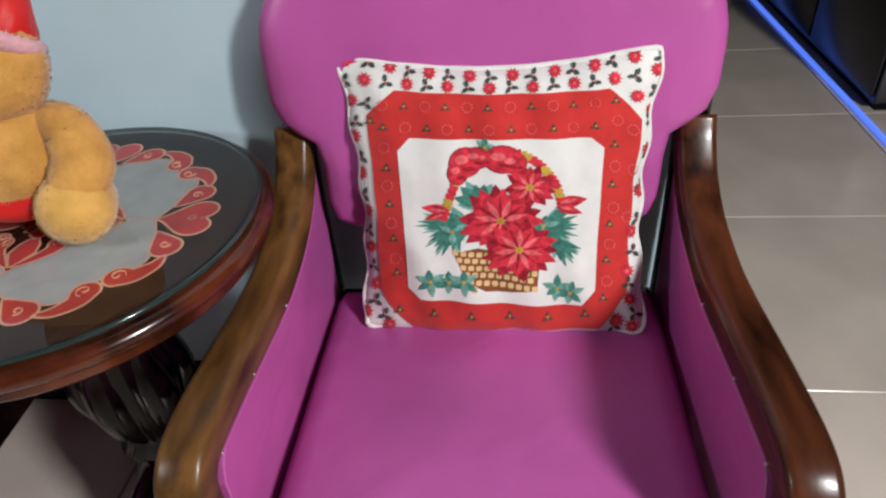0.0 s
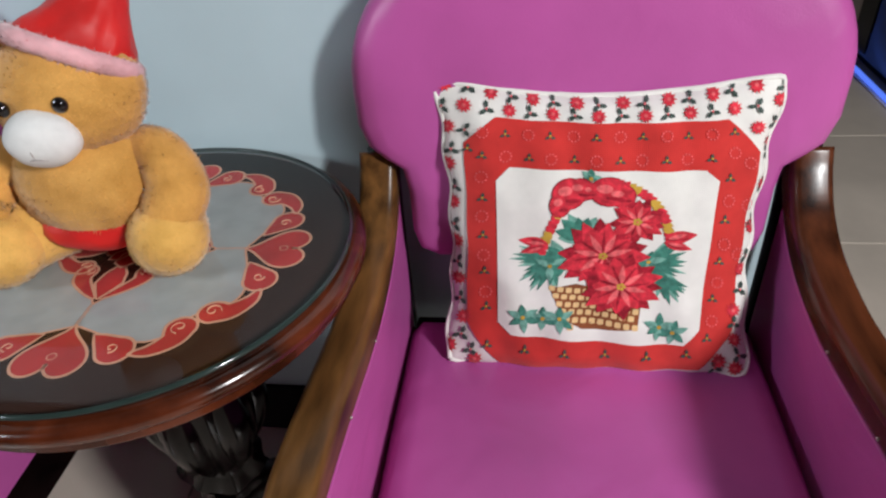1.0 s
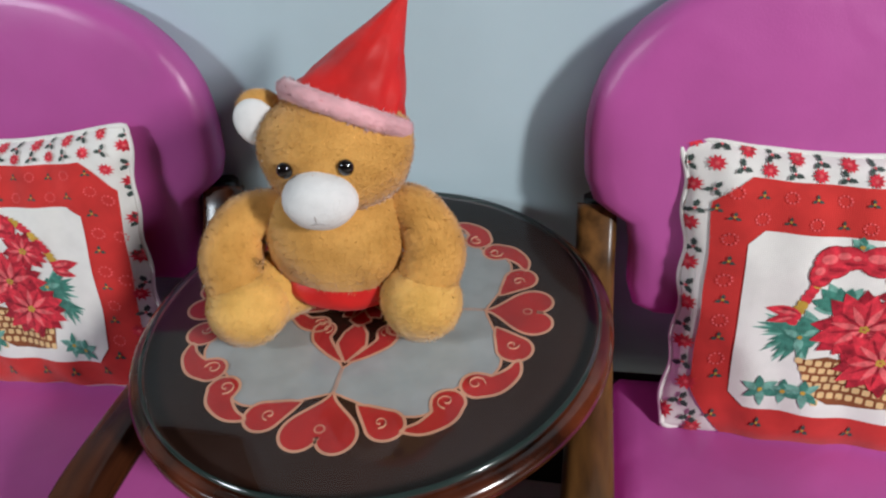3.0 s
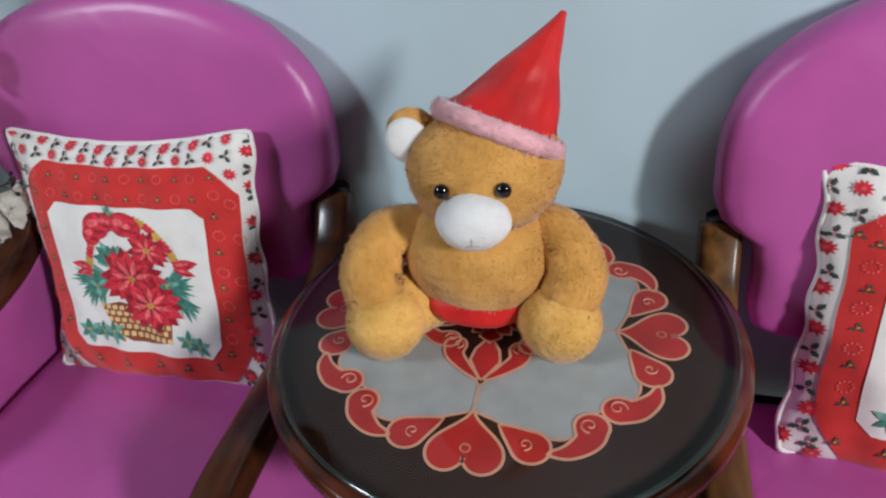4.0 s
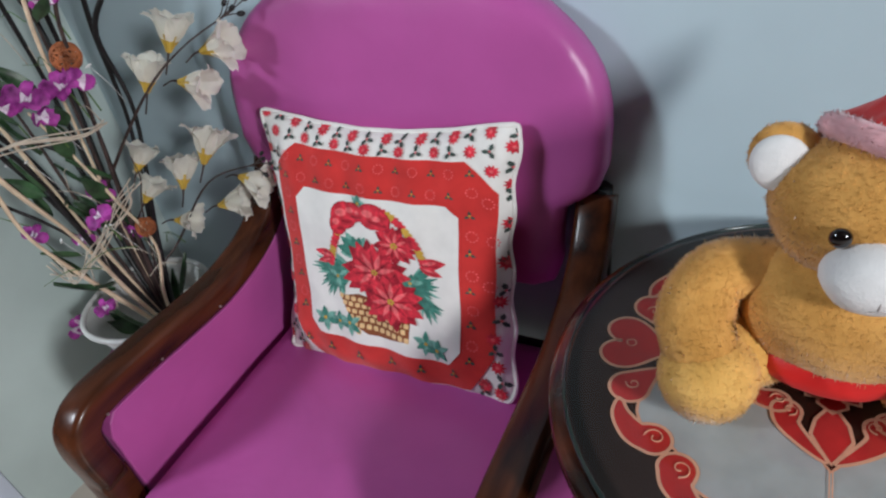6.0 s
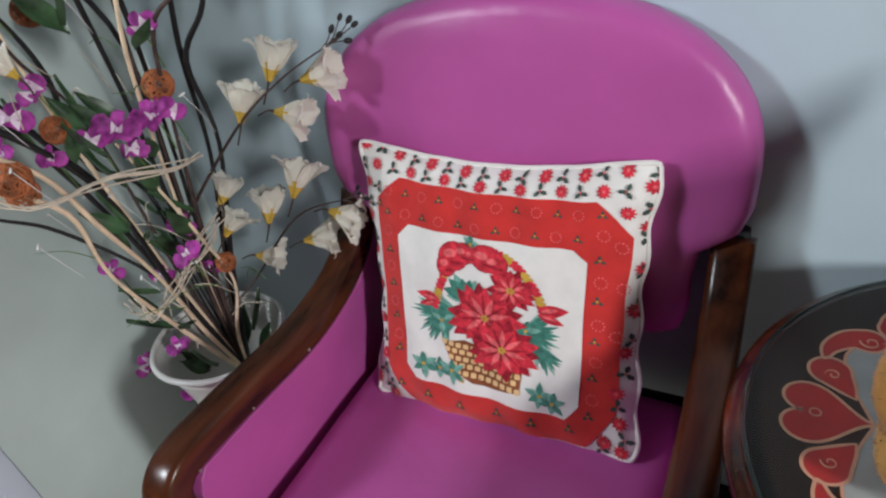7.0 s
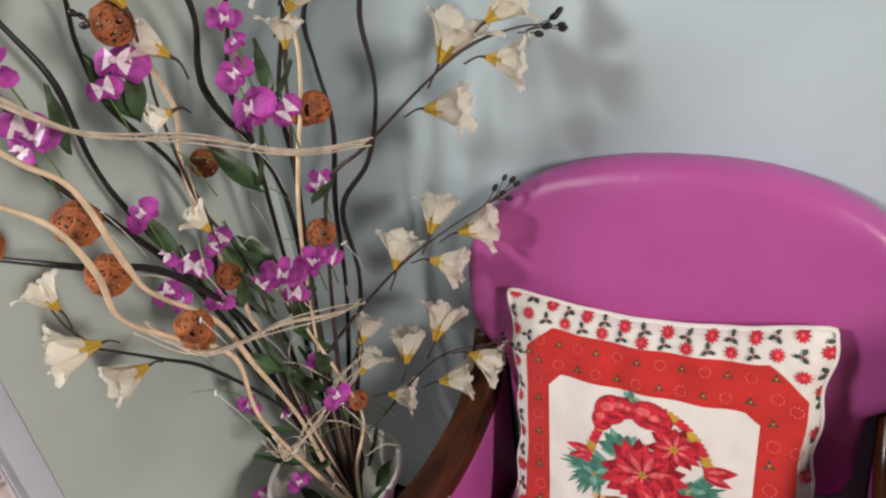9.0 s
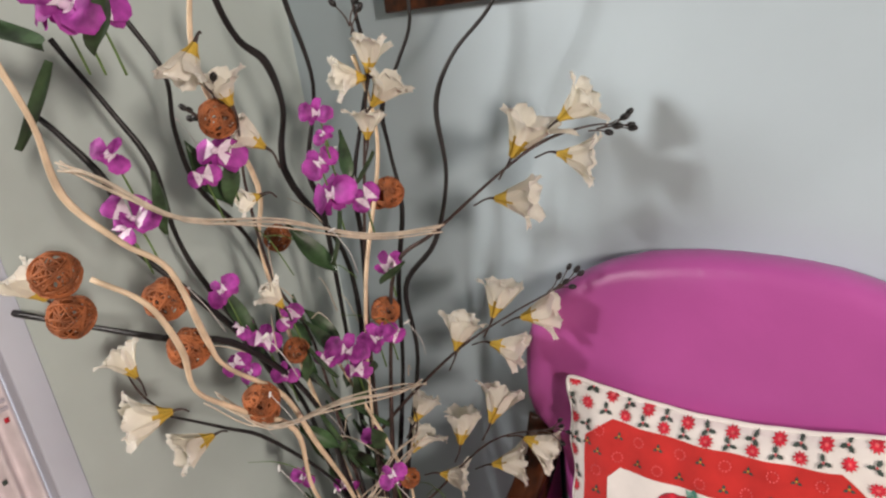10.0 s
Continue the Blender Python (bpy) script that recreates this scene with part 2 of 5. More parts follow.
def catmull(pts, steps):
    """Smooth curve through the points; each point may carry more numbers than three."""
    p = [np.array(q, float) for q in pts]
    p = [2 * p[0] - p[1]] + p + [2 * p[-1] - p[-2]]
    out = []
    for i in range(1, len(p) - 2):
        for k in range(steps):
            t = k / steps
            a, b, c, d = p[i - 1:i + 3]
            out.append(0.5 * (2 * b + (c - a) * t + (2 * a - 5 * b + 4 * c - d) * t * t + (3 * b - a - 3 * c + d) * t ** 3))
    return out + [p[-2]]


def sweep(pts, radii, seg=8, steps=6, round_ends=False, verts=None, faces=None, flat=1.0):
    """A tube along a smooth curve. radii: one for each point."""
    verts = [] if verts is None else verts
    faces = [] if faces is None else faces
    rows = catmull([(*p, r) for p, r in zip(pts, radii)], steps)
    if round_ends:
        d0, d1 = rows[0][:3] - rows[1][:3], rows[-1][:3] - rows[-2][:3]
        d0, d1 = d0 / np.linalg.norm(d0), d1 / np.linalg.norm(d1)
        r0, r1 = rows[0][3], rows[-1][3]
        caps = [(math.sin(a), math.cos(a)) for a in (0.35, 0.7, 1.05, 1.35, 1.53)]
        rows = [np.append(rows[0][:3] + d0 * r0 * s, r0 * c) for s, c in reversed(caps)] + rows
        rows += [np.append(rows[-1][:3] + d1 * r1 * s, r1 * c) for s, c in caps]
    up = Vector((0.13, 0.31, 0.94)).normalized()
    start = len(verts)
    for i, row in enumerate(rows):
        a, b = rows[max(i - 1, 0)][:3], rows[min(i + 1, len(rows) - 1)][:3]
        t = Vector(b - a).normalized()
        n = up - t * up.dot(t)
        if n.length < 1e-3:
            n = t.orthogonal()
        n.normalize()
        up = n
        bn = t.cross(n)
        for k in range(seg):
            ang = 2 * math.pi * k / seg
            verts.append(Vector(row[:3]) + (n * math.cos(ang) + bn * math.sin(ang) * flat) * max(float(row[3]), 1e-4))
    n = len(rows)
    for i in range(n - 1):
        for k in range(seg):
            a, b = start + i * seg + k, start + i * seg + (k + 1) % seg
            faces.append((a, b, b + seg, a + seg))
    faces.append(tuple(start + k for k in reversed(range(seg))))
    faces.append(tuple(start + (n - 1) * seg + k for k in range(seg)))
    return verts, faces


def tube(name, pts, radii, mat, parent, label="", seg=8, steps=6, round_ends=False, flat=1.0):
    v, f = sweep(pts, radii, seg, steps, round_ends, flat=flat)
    return child(name, mesh_object(name, v, f, mat), parent, label)


def lathe(profile, seg=48, centre=(0, 0), flute=0, depth=0.0):
    """A turned body: (radius, height) pairs from the bottom up; flute: lobes cut into the radius."""
    verts, faces = [], []
    for r, z in profile:
        for k in range(seg):
            a = 2 * math.pi * k / seg
            rr = r * (1 + depth * math.cos(flute * a)) if flute else r
            verts.append((centre[0] + rr * math.cos(a), centre[1] + rr * math.sin(a), z))
    for i in range(len(profile) - 1):
        for k in range(seg):
            a, b = i * seg + k, i * seg + (k + 1) % seg
            faces.append((a, b, b + seg, a + seg))
    faces.append(tuple(reversed(range(seg))))
    faces.append(tuple(range((len(profile) - 1) * seg, len(profile) * seg)))
    return verts, faces


def rail(path, width, height, r=0.008, steps=6, x=0.0):
    """A bar of rounded rectangular section that follows a path in the y-z plane."""
    rows = catmull(path, steps)
    section = []
    for sx, sz in ((1, 1), (-1, 1), (-1, -1), (1, -1)):
        for k in range(4):
            a = {(1, 1): 0, (-1, 1): 90, (-1, -1): 180, (1, -1): 270}[(sx, sz)] + 30 * k
            section.append((sx * (width / 2 - r) + r * math.cos(radians(a)), sz * (height / 2 - r) + r * math.sin(radians(a))))
    n = len(section)
    verts, faces = [], []
    for i, p in enumerate(rows):
        a, b = rows[max(i - 1, 0)], rows[min(i + 1, len(rows) - 1)]
        t = (b - a) / np.linalg.norm(b - a)
        normal = np.array((-t[1], t[0]))
        if normal[1] < 0 and abs(t[0]) > 0.5:
            normal = -normal
        for sx, sz in section:
            verts.append((x + sx, p[0] + normal[0] * sz, p[1] + normal[1] * sz))
    for i in range(len(rows) - 1):
        for k in range(n):
            a, b = i * n + k, i * n + (k + 1) % n
            faces.append((a, b, b + n, a + n))
    faces.append(tuple(reversed(range(n))))
    faces.append(tuple(range((len(rows) - 1) * n, len(rows) * n)))
    return verts, faces


def fluffed(verts, faces, count, length, width, seed, droop=0.25):
    """Adds short plush strands to a closed body: count of them spread evenly over its surface."""
    rng = np.random.default_rng(seed)
    V = np.array([tuple(v) for v in verts])
    quads = [f for f in faces if len(f) == 4]
    Q = np.array(quads)
    a, b, c, d = (V[Q[:, k]] for k in range(4))
    cr = np.cross(c - a, d - b)
    area = np.linalg.norm(cr, axis=1) / 2 + 1e-12
    centre = V.mean(axis=0)
    pick = rng.choice(len(Q), count, p=area / area.sum())
    u, w = rng.random((2, count, 1))
    p = (a[pick] * (1 - u) + b[pick] * u) * (1 - w) + (d[pick] * (1 - u) + c[pick] * u) * w
    n = cr[pick] / (2 * area[pick][:, None])
    n *= np.sign((n * (p - centre)).sum(1, keepdims=True))
    way = rng.normal(0, 0.4, (count, 3)) + np.array((0, -0.15, -droop * 2))
    way -= n * ((way * n).sum(1, keepdims=True) - 0.15)
    way /= np.linalg.norm(way, axis=1, keepdims=True)
    side = np.cross(n, way)
    side /= np.linalg.norm(side, axis=1, keepdims=True)
    ln = length * rng.uniform(0.5, 1.15, (count, 1))
    s = len(verts)
    out = np.stack([p - n * 0.001 + side * width, p - n * 0.001 - side * width, p + way * ln], 1).reshape(-1, 3)
    body = np.zeros_like(V)
    for k in range(4):
        np.add.at(body, Q[:, k], cr * np.sign((cr * (a - centre)).sum(1, keepdims=True)))
    soft = n + rng.normal(0, 0.13, (count, 3)) + way * 0.2
    normals = np.concatenate([body + 1e-9, np.repeat(soft, 3, axis=0)])
    normals /= np.linalg.norm(normals, axis=1, keepdims=True)
    return list(map(tuple, V)) + list(map(tuple, out)), list(faces) + [(s + 3 * i, s + 3 * i + 1, s + 3 * i + 2) for i in range(count)], normals


def ellipsoid(centre, radii, turn=(0, 0, 0), seg=28, rings=18, lump=0.0, seed=0):
    R = Euler([radians(t) for t in turn]).to_matrix()
    verts, faces = [], []
    for i in range(rings + 1):
        th = math.pi * (0.004 + 0.992 * i / rings)
        for k in range(seg):
            ph = 2 * math.pi * k / seg
            v = Vector((math.sin(th) * math.cos(ph), math.sin(th) * math.sin(ph), math.cos(th)))
            s = 1 + lump * noise.noise(v * 1.7 + Vector((seed * 3.1, seed, 0)))
            verts.append(Vector(centre) + R @ Vector((v.x * radii[0], v.y * radii[1], v.z * radii[2])) * s)
    for i in range(rings):
        for k in range(seg):
            a, b = i * seg + k, i * seg + (k + 1) % seg
            faces.append((a, a + seg, b + seg, b))
    return verts, faces


# ---- the room ----
ROOM_X0, ROOM_X1, ROOM_Y0, ROOM_Y1, HIGH = -3.4, 3.2, -2.8, 4.9, 2.75
WALL_Y, WALL_END, SIDE_X, SIDE_END = 1.10, 0.43, -1.72, 0.545


def wall(name, label, x0, x1, y0, y1, z0=0.0, z1=HIGH, mat=WALL):
    me = mesh_object(name, *box_data(x0, x1, y0, y1, z0, z1), mat, smooth=False)
    return tagged(new(name, me), label, "wall", kind="structure")


def box_data(x0, x1, y0, y1, z0, z1):
    v = [(x, y, z) for z in (z0, z1) for y in (y0, y1) for x in (x0, x1)]
    return v, [(0, 2, 3, 1), (4, 5, 7, 6), (0, 1, 5, 4), (2, 6, 7, 3), (0, 4, 6, 2), (1, 3, 7, 5)]


wall("wall_north", "blue-grey painted wall behind the armchairs", SIDE_X - 0.12, WALL_END - 0.03, WALL_Y, WALL_Y + 0.14)
wall("wall_corner", "grey-green painted side wall beside the flowers", SIDE_X - 0.12, SIDE_X, SIDE_END, WALL_Y, mat=WALL_SIDE)
# The next four walls and the ceiling are added; dark paint limits bounced light.
wall("wall_west", "added far side wall, dark to cut bounced light", ROOM_X0 - 0.12, ROOM_X0, ROOM_Y0, ROOM_Y1, mat=WALL_ADDED)
wall("wall_east", "unseen added side wall, dark to cut bounced light", ROOM_X1, ROOM_X1 + 0.12, ROOM_Y0, ROOM_Y1, mat=WALL_ADDED)
wall("wall_south", "unseen added wall behind the viewer, dark to cut bounced light", ROOM_X0 - 0.12, ROOM_X1 + 0.12, ROOM_Y0 - 0.12, ROOM_Y0, mat=WALL_ADDED)
wall("wall_far", "unseen added wall closing the passage, dark to cut bounced light", ROOM_X0 - 0.12, ROOM_X1 + 0.12, ROOM_Y1, ROOM_Y1 + 0.12, mat=WALL_ADDED)
tagged(new("ceiling", mesh_object("ceiling", *box_data(ROOM_X0 - 0.12, ROOM_X1 + 0.12, ROOM_Y0 - 0.12, ROOM_Y1 + 0.12, HIGH, HIGH + 0.1), CEIL, smooth=False)), "unseen added ceiling, dark to cut bounced light", "ceiling", kind="structure")
floor = tagged(new("floor", mesh_object("floor", *box_data(ROOM_X0 - 0.12, ROOM_X1 + 0.12, ROOM_Y0 - 0.12, ROOM_Y1 + 0.12, -0.12, -0.006), GROUT, smooth=False)), "beige glazed tile floor with thin joints", "floor", kind="structure")
tagged(new("baseboard", mesh_object("baseboard", *box_data(SIDE_X + 0.012, WALL_END - 0.03, WALL_Y - 0.012, WALL_Y - 0.0005, 0, 0.12), SKIRT, smooth=False)), "black glazed tile skirting along the wall", "skirting", kind="structure")
jamb = tagged(new("trim", None), "dark stained wooden jamb at the end of the wall", "door jamb", kind="structure")
part("post", rbox(WALL_END - 0.03, WALL_END, WALL_Y - 0.012, WALL_Y + 0.155, 0, 2.15, 0.004), JAMB, jamb)
part("stop", rbox(WALL_END - 0.001, WALL_END + 0.012, WALL_Y + 0.06, WALL_Y + 0.10, 0, 2.15, 0.003), JAMB, jamb)
trim = tagged(new("trim", None), "pale blue painted trim at the end of the side wall", "trim", kind="structure")
part("board", rbox(SIDE_X - 0.125, SIDE_X + 0.006, SIDE_END - 0.04, SIDE_END - 0.001, 0, HIGH - 0.002, 0.003), WHITE_PAINT, trim)

# ---- armchairs ----
ARM = [(0.563, 0.43), (0.561, 0.498), (0.573, 0.530), (0.608, 0.545), (0.70, 0.544), (0.80, 0.538), (0.865, 0.540), (0.94, 0.557), (0.995, 0.588), (1.030, 0.628), (1.048, 0.660)]
HALF, HALF_REAR, INNER = 0.310, 0.300, 0.252


def splay(y):
    """Half width over the arms: a little wider at the front than at the rear."""
    return HALF + (HALF_REAR - HALF) * min(1.0, max(0.0, (y - 0.56) / 0.46))


def back_outline():
    """Half outline of the padded back, from bottom centre to top centre: (half width, height)."""
    pts = [(0.0, 0.520), (0.12, 0.520), (0.200, 0.522), (0.224, 0.534), (0.232, 0.560), (0.234, 0.620), (0.240, 0.652), (0.262, 0.666), (0.282, 0.682), (0.293, 0.712), (0.295, 0.760)]
    for k in range(1, 15):
        a = math.pi / 2 * k / 14
        pts.append((0.295 * math.cos(a) ** 0.86, 0.760 + 0.196 * math.sin(a) ** 0.92))
    pts[-1] = (0.0, 0.956)
    return pts


def padded_back():
    half = back_outline()
    loop = half[:-1] + [(-x, z) for x, z in reversed(half)][:-1]
    cz = 0.755
    front = [(1.0, 0.5), (0.995, 0.30), (0.975, 0.14), (0.94, 0.045), (0.88, 0.0), (0.75, -0.03), (0.55, -0.05), (0.3, -0.06)]
    rear = [(0.995, 0.72), (0.97, 0.90), (0.92, 0.99), (0.7, 1.0), (0.35, 1.0)]
    verts, faces = [], []
    n = len(loop)

    def ring(s, depth):
        for x, z in loop:
            zz = cz + (z - cz) * s
            y = 0.985 + (zz - 0.53) * 0.12 + 0.062 * depth
            pucker = 0.0012 + 0.0045 * max(0.0, (s - 0.6) / 0.4) * max(0.0, min(1.0, (zz - 0.72) / 0.08)) * (1.0 if x < 0 else 0.35)
            verts.append((x * s, y + 0.0012 * noise.noise(Vector((x * s * 9, zz * 9, 3))) + pucker * noise.noise(Vector((x * s * 30, zz * 30, 7))), zz))

    rows = list(reversed(front)) + rear
    for s, depth in rows:
        ring(s, depth)
    for i in range(len(rows) - 1):
        for k in range(n):
            a, b = i * n + k, i * n + (k + 1) % n
            faces.append((a, b, b + n, a + n))
    verts.append((0, 0.985 + (cz - 0.53) * 0.12 + 0.062 * -0.062, cz))
    faces += [(len(verts) - 1, (k + 1) % n, k) for k in range(n)]
    last = (len(rows) - 1) * n
    verts.append((0, 0.985 + (cz - 0.53) * 0.12 + 0.062, cz))
    faces += [(len(verts) - 1, last + k, last + (k + 1) % n) for k in range(n)]
    return verts, faces


def seat_pad():
    verts, faces = [], []
    nx, ny = 24, 28
    for j in range(ny + 1):
        for i in range(nx + 1):
            u, v = i / nx * 2 - 1, j / ny * 2 - 1
            edge = min(1 - abs(u), (1 - abs(v)))
            soft = 1 - (max(0, 0.10 - edge) / 0.10) ** 2.2
            z = 0.372 + 0.030 * soft + 0.008 * (1 - u * u) * (1 - v * v) + 0.001 * noise.noise(Vector((u * 3, v * 3, 1)))
            verts.append((u * (INNER - 0.0015), 0.777 + v * 0.232, z))
    for j in range(ny):
        for i in range(nx):
            a = j * (nx + 1) + i
            faces.append((a, a + 1, a + nx + 2, a + nx + 1))
    border = [i for i in range(nx + 1)] + [j * (nx + 1) + nx for j in range(1, ny + 1)] + [ny * (nx + 1) + i for i in range(nx - 1, -1, -1)] + [j * (nx + 1) for j in range(ny - 1, 0, -1)]
    low = len(verts)
    verts += [(verts[b][0], verts[b][1], 0.285) for b in border]
    m = len(border)
    faces += [(border[k], low + k, low + (k + 1) % m, border[(k + 1) % m]) for k in range(m)]
    faces.append(tuple(low + k for k in reversed(range(m))))
    return verts, faces


def side_panel(sign):
    """Upholstered board under one arm, its upper edge following the arm, its front corner cut and softened."""
    rows = catmull(ARM[3:10], 4)
    top = [(p[0], p[1] - 0.021) for p in rows if p[0] > 0.606]
    outline = [(0.588, 0.312), (1.02, 0.312), (1.02, top[-1][1])] + list(reversed(top)) + [(0.596, 0.512), (0.588, 0.492)]
    bm = bmesh.new()
    a = [bm.verts.new((sign * (splay(y) - 0.049), y, z)) for y, z in outline]
    b = [bm.verts.new((sign * (splay(y) - 0.006), y, z)) for y, z in outline]
    bm.faces.new(a)
    bm.faces.new(list(reversed(b)))
    for k in range(len(a)):
        j = (k + 1) % len(a)
        bm.faces.new((a[k], b[k], b[j], a[j]))
    bmesh.ops.recalc_face_normals(bm, faces=bm.faces)
    bmesh.ops.bevel(bm, geom=[e for e in bm.edges if e.is_boundary is False and e.calc_face_angle(0) > 0.9], offset=0.0015, segments=1, affect="EDGES")
    return bm


def armchair(x, turn, label, worn=False):
    chair = thing("armchair", label, "armchair", "armchairs along the wall")
    child("seat", mesh_object("seat", *seat_pad(), PINK), chair, "magenta leatherette seat pad")
    child("backrest", mesh_object("backrest", *padded_back(), PINK), chair, "round-topped magenta padded back")
    for s in (-1, 1):
        wood = WOOD_WORN if worn and s < 0 else WOOD
        part("side_panel", side_panel(s), PINK, chair, "magenta leatherette side panel", smooth=False)
        av, af = rail(ARM, 0.050, 0.044, 0.010)
        av = [(s * (splay(v[1]) - 0.025) + v[0], v[1], v[2]) for v in av]
        child("arm", mesh_object("arm", av, af, wood), chair, "worn brown wooden arm")
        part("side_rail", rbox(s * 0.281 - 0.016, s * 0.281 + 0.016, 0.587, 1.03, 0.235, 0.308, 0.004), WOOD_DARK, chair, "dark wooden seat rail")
        part("leg", rbox(s * (HALF - 0.025) - 0.0235, s * (HALF - 0.025) + 0.0235, 0.541, 0.586, 0, 0.445, 0.006), wood, chair)
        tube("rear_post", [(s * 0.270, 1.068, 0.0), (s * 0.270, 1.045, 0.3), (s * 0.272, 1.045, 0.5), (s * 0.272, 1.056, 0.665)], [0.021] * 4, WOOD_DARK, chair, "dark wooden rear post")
        for y, z in ((0.60, 0.5225), (0.70, 0.526), (0.82, 0.521)):
            child("screw_head", mesh_object("screw_head", *ellipsoid((s * (splay(y) - 0.0505), y, z + 0.006), (0.0020, 0.0020, 0.0020), seg=8, rings=6), STEEL), chair)
    part("front_apron", rbox(-INNER + 0.002, INNER - 0.002, 0.535, 0.556, 0.20, 0.284, 0.004), WOOD, chair)
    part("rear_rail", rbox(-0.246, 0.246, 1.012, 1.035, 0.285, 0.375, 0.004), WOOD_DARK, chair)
    chair.matrix_world = pose(x, 1.0, 0, 0, 0, turn) @ Matrix.Translation((0, -1.0, 0))
    return chair


armchair(0.125, 1.0, "magenta leatherette armchair with worn brown wooden arms, near the passage", True)
armchair(-0.960, 2.2, "magenta leatherette armchair with brown wooden arms, beside the flower vase")

# ---- round side table ----
TX, TY, TOP = -0.392, 0.825, 0.645
table = thing("side_table", "round dark wooden pedestal table between the two armchairs", "side table", at=pose(TX, TY, 0))
child("tabletop", mesh_object("tabletop", *lathe([(0.20, TOP - 0.045), (0.243, TOP - 0.044), (0.250, TOP - 0.036), (0.246, TOP - 0.030), (0.254, TOP - 0.024), (0.262, TOP - 0.014), (0.261, TOP - 0.005), (0.255, TOP - 0.0005), (0.246, TOP), (0.15, TOP)], 96), TABLE_RIM), table, "red-brown polished moulded tabletop")
child("veneer", mesh_object("veneer", *lathe([(0.244, TOP + 0.0002), (0.244, TOP + 0.0007)], 96), TABLE_TOP), table, "dark brown wood veneer")
child("pedestal", mesh_object("pedestal", *lathe([(0.040, 0.15), (0.054, 0.17), (0.058, 0.195), (0.044, 0.212), (0.038, 0.225), (0.050, 0.240), (0.055, 0.252), (0.041, 0.268), (0.044, 0.29), (0.060, 0.33), (0.068, 0.38), (0.066, 0.43), (0.054, 0.49), (0.044, 0.53), (0.058, 0.555), (0.085, 0.58), (0.10, 0.599)], 72, flute=6, depth=0.06), WOOD_DARK), table, "carved dark mahogany pedestal with leaf lobes")
for k in range(6):
    a = 2 * math.pi * (k + 0.5) / 6
    c, s = math.cos(a), math.sin(a)
    tube("carved_leaf", [(c * 0.038, s * 0.038, 0.285), (c * 0.052, s * 0.052, 0.33), (c * 0.060, s * 0.060, 0.385), (c * 0.054, s * 0.054, 0.44), (c * 0.060, s * 0.060, 0.475)], [0.010, 0.022, 0.027, 0.020, 0.009], WOOD_DARK, table, seg=10, steps=4, round_ends=True)
for k in range(3):
    a = radians(-95 + 120 * k)
    c, s = math.cos(a), math.sin(a)
    tube("foot", [(c * 0.03, s * 0.03, 0.19), (c * 0.09, s * 0.09, 0.17), (c * 0.15, s * 0.15, 0.10), (c * 0.20, s * 0.20, 0.045), (c * 0.235, s * 0.235, 0.03), (c * 0.245, s * 0.245, 0.024)], [0.03, 0.034, 0.030, 0.024, 0.026, 0.023], WOOD_DARK, table, seg=12, steps=5, round_ends=True)

glass = thing("glass_top", "clear round glass sheet lying on the table", "glass top", at=pose(TX, TY, 0))
G0, G1 = TOP + 0.0032, TOP + 0.0092


def disc(r, z, seg=96):
    return [(r * math.cos(6.28319 * k / seg), r * math.sin(6.28319 * k / seg), z) for k in range(seg)], [tuple(range(seg))]


pane = child("pane", mesh_object("pane", *disc(0.2452, G1), GLASS), glass)
pane.visible_shadow = False
ring_v, ring_f = lathe([(0.2450, G0), (0.2475, G0 + 0.001), (0.2485, G0 + 0.003), (0.2475, G1 - 0.001), (0.2450, G1)], 96)
child("edge", mesh_object("edge", ring_v, ring_f[:-2], GLASS_EDGE), glass, "greenish polished glass edge")

# ---- embroidered doily ----
doily = thing("doily", "grey-white linen doily with red heart and scroll border under the glass", "doily", at=pose(-0.4005, 0.8295, TOP + 0.0008, 0, 0, 2.4) @ Matrix.Diagonal((1.03, 1.0, 1, 1)))


def grown(loop, d):
    out = []
    n = len(loop)
    for k in range(n):
        a, b = np.array(loop[k - 1]), np.array(loop[(k + 1) % n])
        t = b - a
        nm = np.array((t[1], -t[0])) / (np.linalg.norm(t) + 1e-9)
        out.append(tuple(np.array(loop[k]) + nm * d))
    return out


def heart(r_tip, r_out, half):
    """Heart on the x axis, its tip towards the middle, as a counter-clockwise loop."""
    loop = []
    length = r_out - r_tip
    for k in range(48):
        t = 2 * math.pi * k / 48
        hx = (13 * math.cos(t) - 5 * math.cos(2 * t) - 2 * math.cos(3 * t) - math.cos(4 * t))
        hy = 16 * math.sin(t) ** 3
        loop.append((r_tip + length * (hx + 17) / 29.0, half * hy / 16))
    return loop


def scroll(spine, r0):
    """A round head that runs out into a curved, pointed tail: points from the head's middle to the tip."""
    rows = catmull(spine, 8)
    n = len(rows)
    left, right, cap = [], [], []
    for i, p in enumerate(rows):
        a, b = rows[max(i - 1, 0)], rows[min(i + 1, n - 1)]
        t = (b - a) / np.linalg.norm(b - a)
        nm = np.array((-t[1], t[0]))
        r = r0 * (1 - i / (n - 1)) ** 0.75
        left.append(tuple(p + nm * r))
        right.append(tuple(p - nm * r))
        if i == 0:
            cap = [tuple(p + r * (nm * math.cos(g) - t * math.sin(g))) for g in (0.35, 0.7, 1.05, 1.4, 1.75, 2.1, 2.45, 2.8)]
    loop = right[:-1] + [tuple(rows[-1])] + list(reversed(left[:-1])) + cap
    area = sum(loop[k - 1][0] * loop[k][1] - loop[k][0] * loop[k - 1][1] for k in range(len(loop)))
    return loop if area > 0 else list(reversed(loop))


